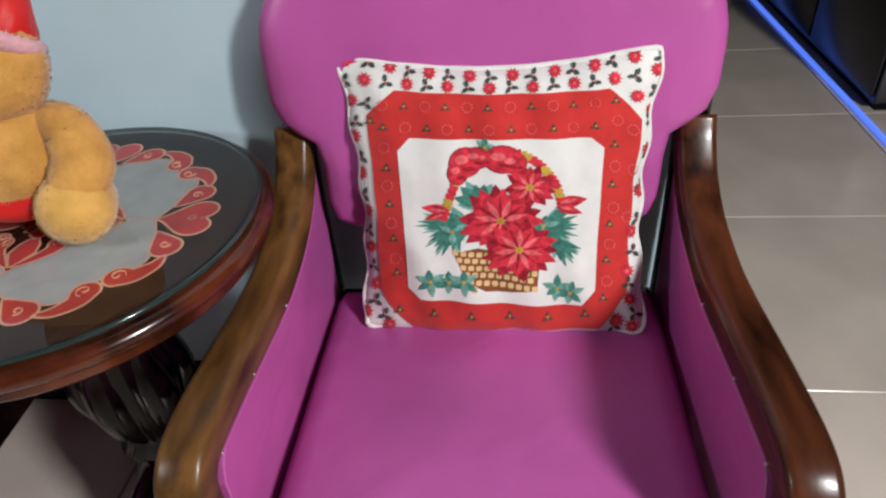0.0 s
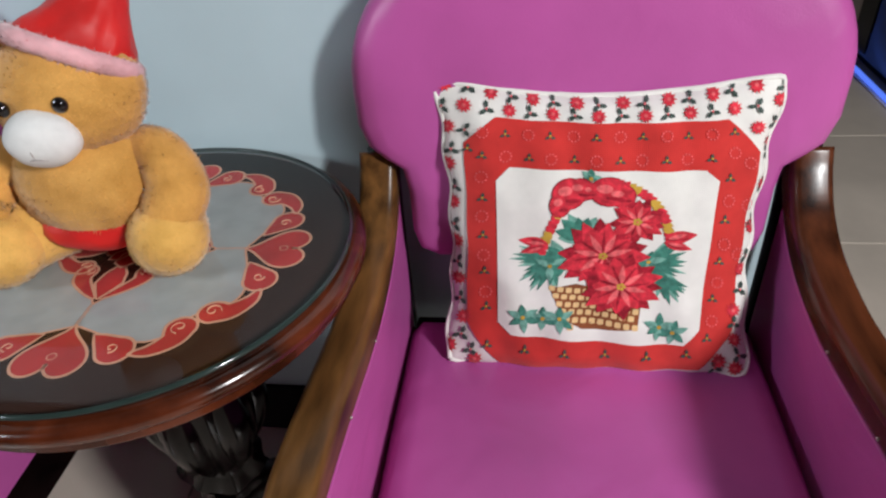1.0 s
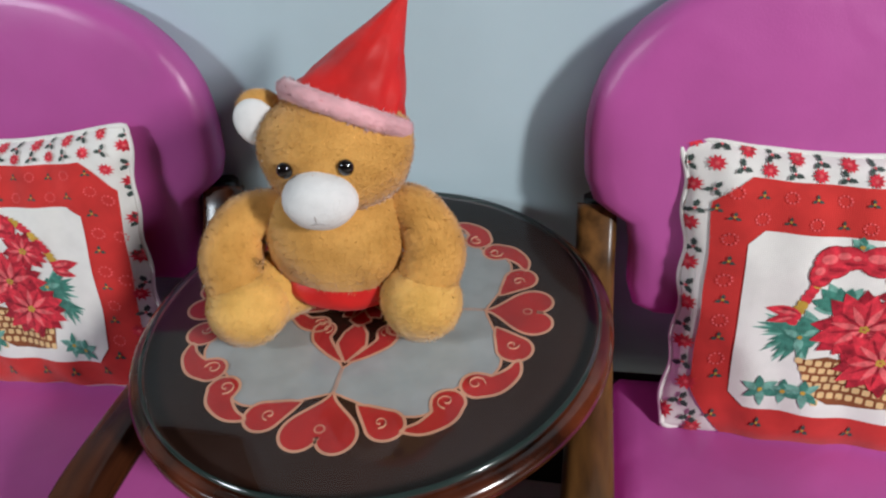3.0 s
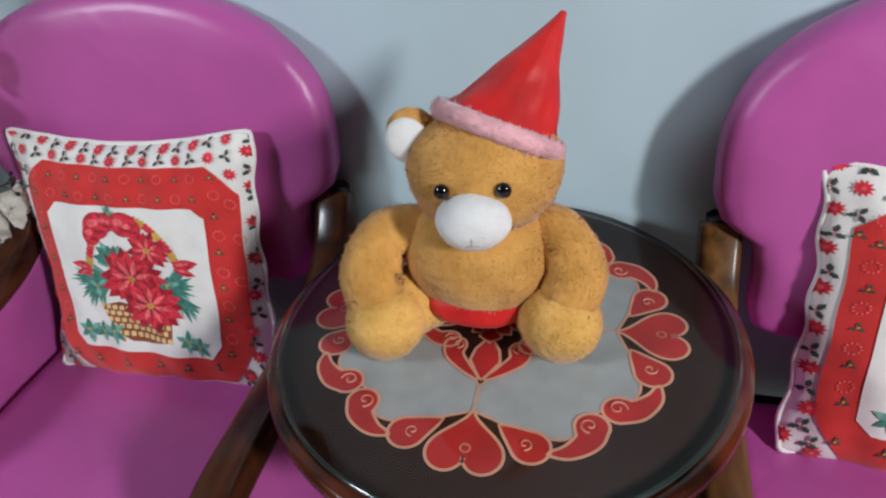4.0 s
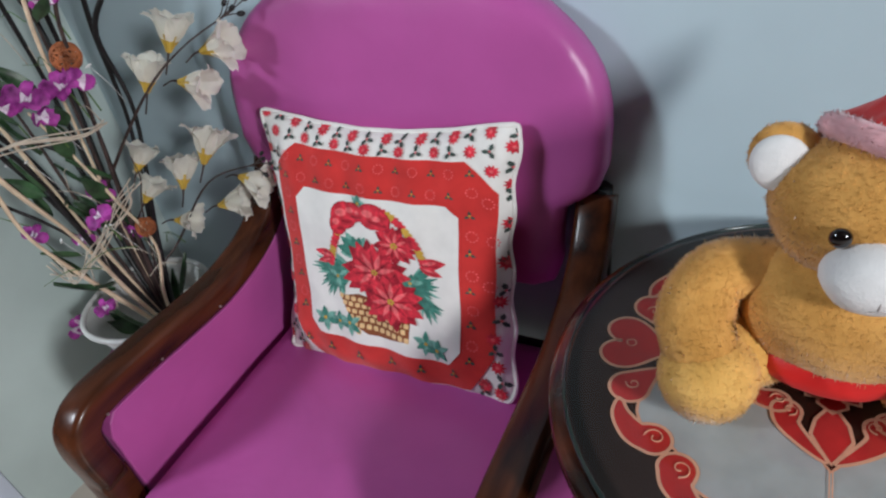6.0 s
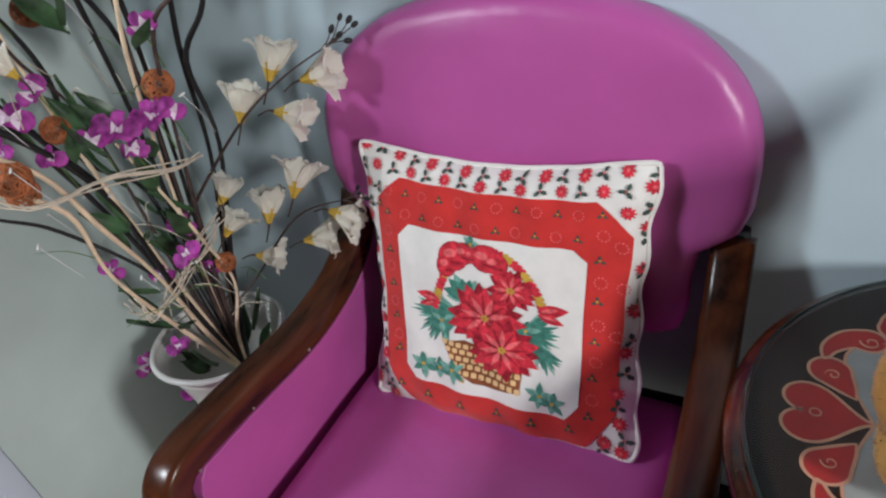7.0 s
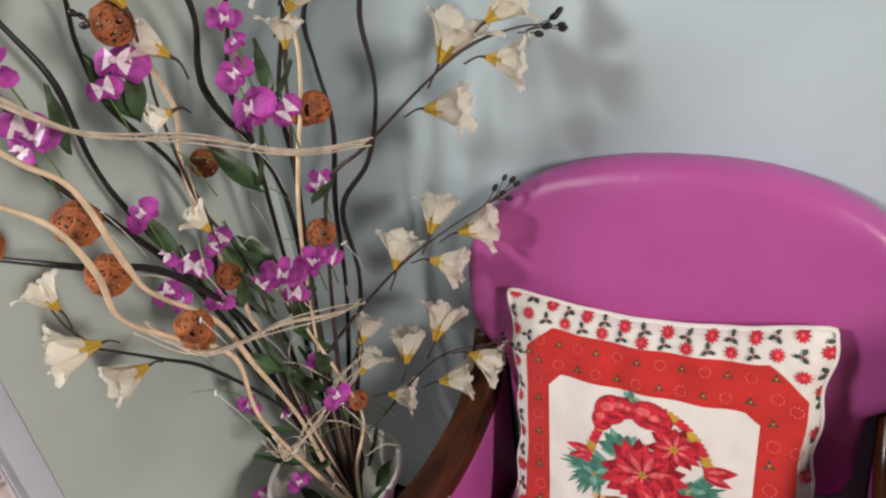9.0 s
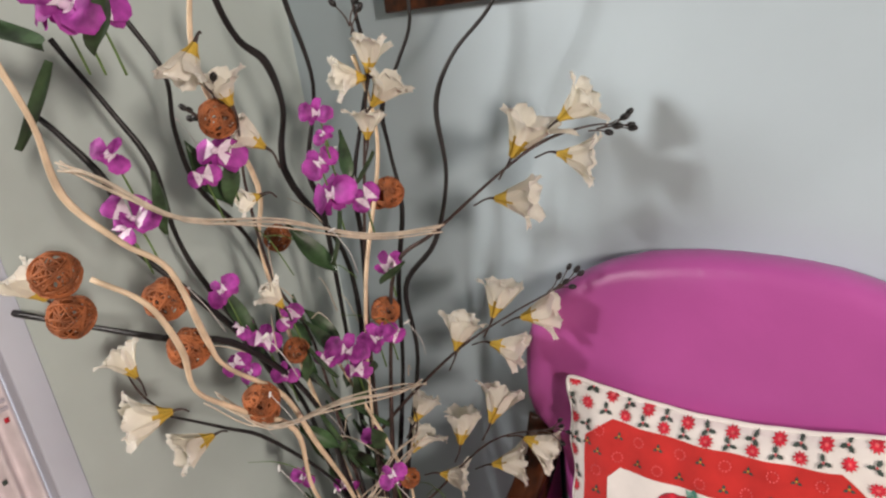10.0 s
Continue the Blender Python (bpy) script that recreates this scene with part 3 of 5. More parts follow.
def fan(loop, z, verts, faces):
    """One flat face inside a loop."""
    s, n = len(verts), len(loop)
    verts += [(x, y, z) for x, y in loop]
    faces.append(tuple(range(s, s + n)))


def strip(loop, z, verts, faces, w):
    inner, outer = loop, grown(loop, w)
    s, n = len(verts), len(loop)
    verts += [(*p, z) for p in inner] + [(*p, z) for p in outer]
    faces += [(s + k, s + n + k, s + n + (k + 1) % n, s + (k + 1) % n) for k in range(n)]


lin_v, lin_f, pea_v, pea_f = [], [], [], []


def around(table, n=240):
    """A loop with four like quarters, each mirrored at its middle: (degrees from the axis, radius) pairs."""
    loop = []
    for k in range(n):
        q = 90.0 * ((4.0 * k / n) % 1.0)
        r = float(np.interp(min(q, 90 - q), [p[0] for p in table], [p[1] for p in table]))
        loop.append((r * math.cos(2 * math.pi * k / n), r * math.sin(2 * math.pi * k / n)))
    return loop


lobes = around([(0, 0.129), (3, 0.131), (8, 0.137), (14, 0.146), (20, 0.157), (25, 0.167), (29, 0.172), (34, 0.173), (38, 0.168), (41, 0.162), (45, 0.160)])
inside = around([(0, 0.095), (3, 0.088), (8, 0.079), (17, 0.069), (30, 0.063), (45, 0.062)])
n_loop = len(lobes)
for f in (0.0, 0.33, 0.67, 1.0):
    lin_v += [(a[0] + (b[0] - a[0]) * f, a[1] + (b[1] - a[1]) * f, 0.00025 + 0.0002 * math.sin(9 * f + 0.4 * k)) for k, (a, b) in enumerate(zip(inside, lobes))]
for r in range(3):
    lin_f += [(r * n_loop + k, (r + 1) * n_loop + k, (r + 1) * n_loop + (k + 1) % n_loop, r * n_loop + (k + 1) % n_loop) for k in range(n_loop)]
strip(lobes, 0.0006, pea_v, pea_f, 0.0026)
strip(inside, 0.0006, pea_v, pea_f, 0.0024)


def turned(loop, a):
    c, s = math.cos(a), math.sin(a)
    return [(c * x - s * y, s * x + c * y) for x, y in loop]


level = [0.0006]


def motif(loop, a, name="scroll", raised=0.0):
    """One red piece with its stitched edge; each lies a hair above the one before."""
    level[0] += 0.00001
    z = level[0] + raised
    v, f = [], []
    lp = turned(loop, a)
    fan(lp, z, v, f)
    reds = len(f)
    strip(lp, z + 0.0003, v, f, 0.0030)
    child(name, mesh_object(name, v, f, [RED_CLOTH, PEACH], smooth=False, slots=[0] * reds + [1] * (len(f) - reds)), doily, "red cloth motif with a peach stitched edge")


def drop(x, y, r, tip, m):
    """A round head drawn out to one tip, as a counter-clockwise loop."""
    aim = math.atan2(tip[1] - y, tip[0] - x)
    loop = [(x + r * math.cos(aim + radians(d)), y + r * math.sin(aim + radians(d))) for d in range(55, 306, 10)]
    for f in (0.35, 0.7):
        loop.append((loop[25][0] + (tip[0] - loop[25][0]) * f + 0.002 * f * math.sin(aim), loop[25][1] + (tip[1] - loop[25][1]) * f - 0.002 * f * math.cos(aim)))
    loop.append(tip)
    for f in (0.7, 0.35):
        loop.append((loop[0][0] + (tip[0] - loop[0][0]) * f, loop[0][1] + (tip[1] - loop[0][1]) * f))
    return loop if m > 0 else [(px, -py) for px, py in reversed(loop)]


def curl(x, y, r, a, m):
    """Small stitched spiral inside a scroll's head."""
    pts = turned([(x + r * (1 - t / 14) * math.cos(t * 0.62), y + m * r * (1 - t / 14) * math.sin(t * 0.62)) for t in range(12)], a)
    v, f = sweep([(*p, 0.0012) for p in pts], [0.0013] * len(pts), 5, 2, flat=0.4)
    child("curl", mesh_object("curl", v, f, PEACH), doily, "peach stitched spiral")


for q in range(4):
    a = q * math.pi / 2
    for m in (1, -1):
        motif(scroll([(0.1330, m * 0.1090), (0.1490, m * 0.1065), (0.1640, m * 0.0910), (0.1690, m * 0.0735)], 0.0145), a)
        curl(0.1315, m * 0.1070, 0.0092, a, -m)
        motif(drop(0.1640, 0.0570, 0.0165, (0.1440, 0.0270), m), a)
        curl(0.1615, m * 0.0520, 0.0070, a, m)
        motif(scroll([(0.0430, m * 0.0345), (0.0570, m * 0.0330), (0.0740, m * 0.0190), (0.0880, m * 0.0040)], 0.0105), a, raised=0.0004)
        curl(0.0410, m * 0.0320, 0.0070, a, -m)
    motif(heart(0.131, 0.199, 0.034), a, "heart", 0.0001)
    motif([(0.088, 0), (0.074, 0.008), (0.062, 0.014), (0.046, 0.011), (0.034, 0.004), (0.034, -0.004), (0.046, -0.011), (0.062, -0.014), (0.074, -0.008)], a, "middle_petal", 0.0001)
    motif([(0.034, 0), (0.026, 0.010), (0.010, 0.008), (0.004, 0), (0.010, -0.008), (0.026, -0.010)], a, "rosette_petal", 0.0002)
    motif([(0.028, 0), (0.020, 0.007), (0.008, 0.005), (0.004, 0), (0.008, -0.005), (0.020, -0.007)], a + math.pi / 4, "rosette_petal", 0.0005)
    strip(turned([(0.094, -0.0006), (0.132, -0.0006), (0.132, 0.0006), (0.094, 0.0006)], a), 0.0016, pea_v, pea_f, 0.0010)
    strip(turned([(0.174 + 0.004 * math.cos(t / 10 * 6.283), 0.004 * math.sin(t / 10 * 6.283)) for t in range(10)], a), 0.0016, pea_v, pea_f, 0.0012)
child("linen", mesh_object("linen", lin_v, lin_f, LINEN, smooth=False), doily, "grey-white linen middle")
child("edging", mesh_object("edging", pea_v, pea_f, PEACH, smooth=False), doily, "peach thread outlines")

# ---- printed cushions ----
SIDE, TALL = 0.202, 0.192


def puff(u, v, front=True):
    """Point of the cushion's cover for u, v from -1 to 1: x across, y through (towards the viewer is minus), z up."""
    pinch = 1 - 0.085 * (1 - v * v) * abs(u) ** 3 - (0.018 if v > 0 else 0.035) * (abs(u) * abs(v)) ** 10
    pinch_v = 1 - (0.125 if v > 0 else 0.005) * (1 - u * u) * abs(v) ** 3 - (0.040 if v > 0 else 0.045) * (abs(u) * abs(v)) ** 10
    pinch += 0.014 * math.sin(15 * v + 2 * (u > 0)) * abs(u) ** 8
    x, z = u * SIDE * pinch, v * TALL * pinch_v * (1.025 if v > 0 else 1.0)
    low = 2.6 if v > 0 else 5.0
    h = (max(0.0, 1 - abs(u) ** 2.6) * max(0.0, 1 - abs(v) ** low)) ** 0.62
    fold = 0.0036 * noise.noise(Vector((u * 2.2, v * 3.2, 4))) + 0.0013 * noise.noise(Vector((u * 6, v * 2.5, 9))) + 0.0024 * math.sin(19 * u + 4 * v + 2 * noise.noise(Vector((u, v, 2)))) * (0.3 + abs(v)) + 0.0042 * math.sin(9 * u + 2 * v) * max(0.0, abs(v) - 0.55) + 0.0048 * math.sin(14 * v + 3 * u) * max(0.0, abs(u) - 0.6)
    y = -(0.052 * h + fold * (0.4 + h)) if front else (0.024 * h + 0.001)
    if v < 0:
        y -= 0.022 * v * v * (1.0 + (0.55 if u > 0 else 0.2) * abs(u) ** 3)
    return Vector((x, y, z))


def lay(pts, verts, faces, lift, centre=None):
    """A printed patch: a loop of (u, v) laid on the front of the cushion."""
    c = centre or tuple(np.mean(pts, axis=0))
    lift += 0.0022
    fine = []
    for k in range(len(pts)):
        a, b = np.array(pts[k]), np.array(pts[(k + 1) % len(pts)])
        m = max(1, int(np.linalg.norm(b - a) / 0.06))
        fine += [tuple(a + (b - a) * i / m) for i in range(m)]
    pts = fine
    s, n = len(verts), len(pts)
    reach = max(math.hypot(p[0] - c[0], p[1] - c[1]) for p in pts)
    rows = [(i + 1) / 2 for i in range(2)] if reach < 0.08 else [(i + 1) / 5 for i in range(5)]
    verts.append(puff(*c) - Vector((0, lift, 0)))
    for f in rows:
        verts += [puff(c[0] + (p[0] - c[0]) * f, c[1] + (p[1] - c[1]) * f) - Vector((0, lift, 0)) for p in pts]
    faces += [(s, s + 1 + k, s + 1 + (k + 1) % n) for k in range(n)]
    for r in range(len(rows) - 1):
        q = s + 1 + r * n
        faces += [(q + k, q + n + k, q + n + (k + 1) % n, q + (k + 1) % n) for k in range(n)]


def octagon_patch(corners, lift, mat, name, parent, label):
    l, r, b, t = min(c[0] for c in corners), max(c[0] for c in corners), min(c[1] for c in corners), max(c[1] for c in corners)
    loop = []
    for k in range(8):
        a, c = np.array(corners[k]), np.array(corners[(k + 1) % 8])
        n = 20 if k % 2 == 0 else 6
        loop += [a + (c - a) * i / n for i in range(n)]
    mid = np.array(((l + r) / 2, (b + t) / 2))
    verts, faces, n = [puff(*mid) - Vector((0, lift, 0))], [], len(loop)
    rings = 16
    for q in range(1, rings + 1):
        verts += [puff(*(mid + (p - mid) * q / rings)) - Vector((0, lift, 0)) for p in loop]
    faces += [(0, 1 + k, 1 + (k + 1) % n) for k in range(n)]
    for q in range(rings - 1):
        for k in range(n):
            a, c = 1 + q * n + k, 1 + q * n + (k + 1) % n
            faces.append((a, a + n, c + n, c))
    return child(name, mesh_object(name, verts, faces, mat), parent, label)


WARP_U = (0.0271, 0.0116, 0.0022, -0.0047, -0.0093, 0.0035, 0.9462, -0.0828, 0.0201, 0.0266, 0.0617, -0.0182, 0.0003, 0.0014, -0.008, 0.0309, -0.0439, -0.1897, -0.0171, 0.0244, 0.1817)
WARP_V = (0.0784, 0.9104, -0.0318, -0.0569, -0.0624, 0.1422, -0.0112, -0.0145, 0.0015, -0.0194, -0.0034, -0.0093, 0.02, 0.0192, -0.1271, -0.0077, -0.012, 0.0212, -0.1188, 0.1153, 0.0079)


def uv(px, py):
    """From the drawing's own units to the cover's: the print is pulled out of square by the stuffing."""
    x, y = (px - 888) / 270.0, (357.5 - py) / 232.5
    powers = [x ** i * y ** j for i in range(6) for j in range(6 - i)]
    return tuple(max(-1.0, min(1.0, sum(c * p for c, p in zip(row, powers)))) for row in (WARP_U, WARP_V))


def petal(cx, cy, ang, length, width, n=7):
    """Pointed petal, in the drawing's own units."""
    c, s = math.cos(radians(ang)), math.sin(radians(ang))
    side = [(length * i / n, width / 2 * math.sin(math.pi * (i / n) ** 0.8)) for i in range(n + 1)]
    loop = side + [(x, -y) for x, y in reversed(side[1:-1])]
    return [uv(cx + c * x - s * y, cy - (s * x + c * y) * 0.86) for x, y in loop]


def ring_of(cx, cy, r, n=10, ry=None):
    return [uv(cx + r * math.cos(6.283 * k / n), cy + (ry or r * 0.86) * math.sin(6.283 * k / n)) for k in range(n)]


def cushion(m, label):
    ob = thing("cushion", label, "cushion", "printed cushions on the armchairs")
    n = 56
    verts, faces = [], []
    for f in (True, False):
        for j in range(n + 1):
            for i in range(n + 1):
                verts.append(puff(i / n * 2 - 1, j / n * 2 - 1, f))
    q = (n + 1) ** 2
    slots = []
    for j in range(n):
        for i in range(n):
            a = j * (n + 1) + i
            faces.append((a, a + 1, a + n + 2, a + n + 1))
            faces.append((q + a, q + a + n + 1, q + a + n + 2, q + a + 1))
            slots += [0, 1]
    child("cover", mesh_object("cover", verts, faces, [WHITE_CLOTH, RED_COVER], slots=slots), ob, "white printed cotton cover with a red back")
    rim = [puff(u, v) for u, v in [(i / 14 - 1, -1) for i in range(28)] + [(1, i / 14 - 1) for i in range(28)] + [(1 - i / 14, 1) for i in range(28)] + [(-1, 1 - i / 14) for i in range(28)]]
    pv, pf = sweep([*rim, rim[0]], [0.0036] * (len(rim) + 1), 8, 2)
    child("piping", mesh_object("piping", pv, pf, WHITE_CLOTH), ob, "white corded piping")
    octagon_patch([uv(*p) for p in ((732, 582), (1060, 581), (1110, 515), (1137, 212), (1082, 155), (695, 160), (648, 205), (672, 505))], 0.0018, RED_COVER, "red_panel", ob, "red printed panel")
    octagon_patch([uv(*p) for p in ((745, 530), (1028, 542), (1053, 515), (1070, 262), (1048, 245), (722, 247), (703, 268), (722, 510))], 0.0030, WHITE_CLOTH, "white_panel", ob, "white middle panel")
    layers = {}

    def put(kind, loop, lift, centre=None, piece=0):
        v, f = layers.setdefault((kind, piece), ([], []))
        lay(loop, v, f, lift, centre)

    # border of red stars and small holly sprigs
    rng = random.Random(5)

    def row(a, b, n, sag=0.0):
        return [(a[0] + (b[0] - a[0]) * i / (n - 1), a[1] + (b[1] - a[1]) * i / (n - 1) + sag * (1 - (2 * i / (n - 1) - 1) ** 2)) for i in range(n)]

    stars = row((645, 140), (1091, 137), 7, 16) + row((617, 106), (1125, 100), 8, 29) + row((620, 177), (668, 500), 6) + row((1157, 195), (1108, 478), 5) + [(1162, 122), (1130, 168), (650, 548), (690, 572), (1115, 528), (1090, 566), (1116, 573)]
    hollies = row((681, 145), (1127, 131), 7, 15) + row((652, 112), (1085, 109), 7, 24) + row((632, 216), (660, 470), 5) + row((1153, 214), (1112, 500), 6) + [(612, 142), (647, 182), (1158, 160), (683, 556), (668, 530), (1120, 552), (1085, 577), (1170, 100)]
    for k, (px, py) in enumerate(stars):
        star = [uv(px + (13.5 if i % 2 == 0 else 8.0) * math.cos(6.283 * i / 20), py + (13.5 if i % 2 == 0 else 8.0) * math.sin(6.283 * i / 20)) for i in range(20)]
        put("star_print", star, 0.0007, uv(px, py), piece=k)
        put("star_heart_print", [uv(px + 3.2 * math.cos(6.283 * i / 7), py + 3.2 * math.sin(6.283 * i / 7)) for i in range(7)], 0.0010)
    for k, (px, py) in enumerate(hollies):
        spin = rng.uniform(-25, 25)
        for ang in (90, 215, 325):
            c, s = math.cos(radians(ang + spin)), math.sin(radians(ang + spin))
            leaf = [(1.5, 0), (4, 3.6), (6.5, 2.6), (8.5, 4.2), (11, 2.4), (14.5, 0), (11, -2.4), (8.5, -4.2), (6.5, -2.6), (4, -3.6)]
            put("holly_print", [uv(px + c * a - s * b, py - s * a - c * b) for a, b in leaf], 0.0007, piece=k)
        put("star_heart_print", [uv(px + 2.2 * math.cos(6.283 * i / 6), py + 2.2 * math.sin(6.283 * i / 6)) for i in range(6)], 0.0012)
    # the red panel's faint sprigs and dotted stars
    sprigs = row((712, 190), (1016, 188), 5, 3) + row((678, 226), (1056, 224), 6, 8) + row((685, 298), (708, 548), 5) + row((1088, 258), (1068, 530), 5) + row((770, 553), (1035, 556), 5, 4) + [(1093, 178), (655, 215)]
    dotted = row((675, 185), (1055, 181), 6, 8) + row((715, 228), (1016, 228), 5, 4) + row((680, 262), (700, 460), 4) + row((1088, 295), (1074, 500), 4) + [(1095, 214), (1120, 230), (1120, 300), (1108, 380)]
    for px, py in sprigs:
        for ang in (90, 205, 335):
            c, s = math.cos(radians(ang)), math.sin(radians(ang))
            put("sprig_print", [uv(px + c * a - s * b, py - s * a - c * b) for a, b in ((1, 0), (5, 3.0), (10, 0), (5, -3.0))], 0.0011)
        put("gold_dot_print", [uv(px + 2.1 * math.cos(i), py - 1 + 2.1 * math.sin(i)) for i in range(6)], 0.0014)
    for px, py in dotted:
        for i in range(10):
            a = 6.283 * i / 10
            put("ring_print", [uv(px + 9 * math.cos(a) + 1.9 * math.cos(b), py + 9 * math.sin(a) + 1.9 * math.sin(b)) for b in (0, 1.57, 3.14, 4.71)], 0.0011)
    # basket
    put("basket_print", [uv(x, y) for x, y in ((802, 448), (845, 440), (905, 452), (955, 470), (950, 515), (905, 519), (860, 517), (828, 500))], 0.0016)
    for r in range(6):
        for c in range(12):
            bx, by = 806 + c * 14 + (7 if r % 2 else 0), 448 + r * 12.5 + c * 1.4
            if 804 + r * 7 < bx < 948 and by < 514:
                put("weave_print", [uv(bx + dx, by + dy) for dx, dy in ((-5, -3.5), (-3, -4.6), (3.5, -4.4), (5.2, -3), (5, 3.5), (3, 4.6), (-3.5, 4.4), (-5.2, 3))], 0.0020)
    # pine and holly leaves
    for cx, cy, fan, ln in ((806, 400, range(150, 285, 8), 72), (962, 402, range(-85, 62, 8), 70), (850, 360, range(60, 200, 20), 52), (985, 425, range(-95, -10, 11), 56), (822, 405, range(110, 230, 17), 50), (950, 410, range(-70, 60, 19), 44)):
        for i, ang in enumerate(fan):
            put("leaf_print" if i % 3 else "pale_leaf_print", petal(cx, cy, ang + rng.uniform(-5, 5), ln * rng.uniform(0.75, 1.05), 11 if ln > 53 else 24), 0.0016 + 0.0001 * (i % 3))
    for cx, cy in ((762, 500), (822, 500), (986, 512), (1008, 520), (795, 503), (858, 262), (800, 410), (962, 400)):
        for i, ang in enumerate((20, 90, 150, 205, 270, 330)):
            put("leaf_print" if i % 2 else "pale_leaf_print", petal(cx, cy, ang + rng.uniform(-14, 14), rng.uniform(22, 32) if cy != 262 else 20, 13), 0.0021)
        put("gold_dot_print", ring_of(cx, cy, 4, 6), 0.0028)
    # ribbon handle and bow
    arch = catmull([(785, 385), (800, 340), (822, 300), (858, 275), (905, 270), (950, 288), (980, 320), (995, 360)], 5)
    for i, p in enumerate(arch):
        a, b = arch[max(i - 1, 0)], arch[min(i + 1, len(arch) - 1)]
        ang = math.degrees(math.atan2(-(b - a)[1], (b - a)[0]))
        put("gold_print" if i % 5 in (2, 3) else "ribbon_print", petal(p[0] - 9 * math.cos(radians(ang + 60)), p[1] + 8 * math.sin(radians(ang + 60)), ang + 60, 21, 15), 0.0020 + 0.0001 * (i % 2))
    for cx, cy, rx, ry in ((823, 289, 27, 25), (842, 282, 22, 18), (889, 282, 31, 23), (908, 288, 24, 17), (810, 306, 17, 20), (857, 283, 12, 13)):
        put("deep_print", ring_of(cx, cy, rx + 2, 16, ry + 2), 0.0023)
        put("ribbon_print", ring_of(cx, cy, rx, 16, ry), 0.0025)
        put("flower_light_print", ring_of(cx - rx * 0.25, cy - ry * 0.2, rx * 0.45, 12, ry * 0.32), 0.0028, piece=9)
        put("deep_print", ring_of(cx + rx * 0.3, cy + ry * 0.45, rx * 0.5, 12, ry * 0.14), 0.0028)
    for cx, cy, ang, ln, w in ((795, 372, 172, 50, 20), (790, 376, 200, 42, 16), (985, 360, 12, 56, 24), (985, 365, -14, 48, 18)):
        put("ribbon_print", petal(cx, cy, ang, ln, w), 0.0024)
        put("deep_print", petal(cx, cy, ang - 9, ln * 0.8, w * 0.22), 0.0026)
        put("flower_light_print", petal(cx + 6 * math.cos(radians(ang)), cy - 5 * math.sin(radians(ang)), ang + 6, ln * 0.62, w * 0.34), 0.0027, piece=9)
    # poinsettias
    for q, (cx, cy, size, first, lift) in enumerate(((938, 330, 50, 10, 0.0026), (886, 390, 80, 0, 0.0029), (919, 442, 72, 20, 0.0036))):
        for i in range(9):
            put("deep_print", petal(cx, cy, first + i * 40 + 17, size * 0.95, size * 0.50), lift - 0.0003)
        for i in range(9):
            put("flower_print", petal(cx, cy, first + i * 40 + rng.uniform(-6, 6), size * (0.84 + 0.16 * math.cos(i * 2.4)), size * 0.46), lift + 0.0001 * (i % 3), piece=q)
        for i in range(7):
            put("flower_light_print", petal(cx, cy, first + 17 + i * 51, size * 0.62, size * 0.15), lift + 0.0004, piece=q)
            put("deep_print", petal(cx, cy, first + 40 + i * 51, size * 0.66, size * 0.07), lift + 0.0005)
        for i in range(5):
            put("gold_dot_print", ring_of(cx + 5 * math.cos(i * 1.257), cy + 4 * math.sin(i * 1.257), 3.4, 6), lift + 0.0007)
    mats = {"star_print": PRINT_RED, "star_heart_print": PRINT_ROSE, "holly_print": PRINT_DARK, "sprig_print": PRINT_DARK, "deep_print": PRINT_DEEP, "gold_dot_print": PRINT_GOLD, "ring_print": PRINT_ROSE, "basket_print": PRINT_BROWN, "weave_print": PRINT_TAN,
            "leaf_print": PRINT_GREEN, "pale_leaf_print": PRINT_PALE, "gold_print": PRINT_GOLD, "ribbon_print": PRINT_RED, "flower_print": PRINT_RED, "flower_light_print": PRINT_ROSE}
    for (kind, piece), (v, f) in layers.items():
        made = child(kind, mesh_object(kind, v, f, mats[kind]), ob)
        if kind not in ("star_print", "holly_print", "flower_print", "basket_print"):
            made["kind"] = "stuff"
    ob.matrix_world = m
    return ob


first = cushion(pose(0.139, 0.972, 0.584, -11.7, 0, 0), "red and white poinsettia-basket cushion leaning on the armchair back")
copy_thing(first, pose(-0.960, 0.948, 0.589, -13.3, -0.8, 2.2) @ Matrix.Diagonal((1.01, 1.0, 1.03, 1)))["label"] = "red and white poinsettia-basket cushion leaning beside the flowers"

# ---- teddy bear ----
bear = thing("teddy_bear", "golden-brown plush bear in a red cone hat sitting on the table", "soft toy")


def plush(name, body, mat, parent, count, seed, label="", length=0.0044):
    """Plush pile: the strands take the shading of the body below them, so that the pile looks soft."""
    v, f, normals = fluffed(*body, count, length, 0.0008, seed)
    me = mesh_object(name, v, f, mat)
    me.normals_split_custom_set_from_vertices([tuple(q) for q in normals])
    return child(name, me, parent, label)


plush("torso", ellipsoid((0, 0.004, 0.088), (0.079, 0.064, 0.074), lump=0.06), FUR, bear, 22000, 1)
head = plush("head", ellipsoid((0.007, 0.010, 0.183), (0.075, 0.061, 0.066), lump=0.05, seed=2), FUR, bear, 28000, 2)
child("muzzle", mesh_object("muzzle", *ellipsoid((-0.001, -0.050, 0.163), (0.035, 0.028, 0.029), (14, 0, 0), lump=0.04, seed=3), FELT), head, "white short-pile muzzle")
tube("nose_seam", [(-0.001, -0.0765, 0.166), (-0.001, -0.0775, 0.160), (-0.001, -0.0762, 0.153)], [0.0005, 0.0007, 0.0005], THREAD, head, "stitched seam", seg=6)
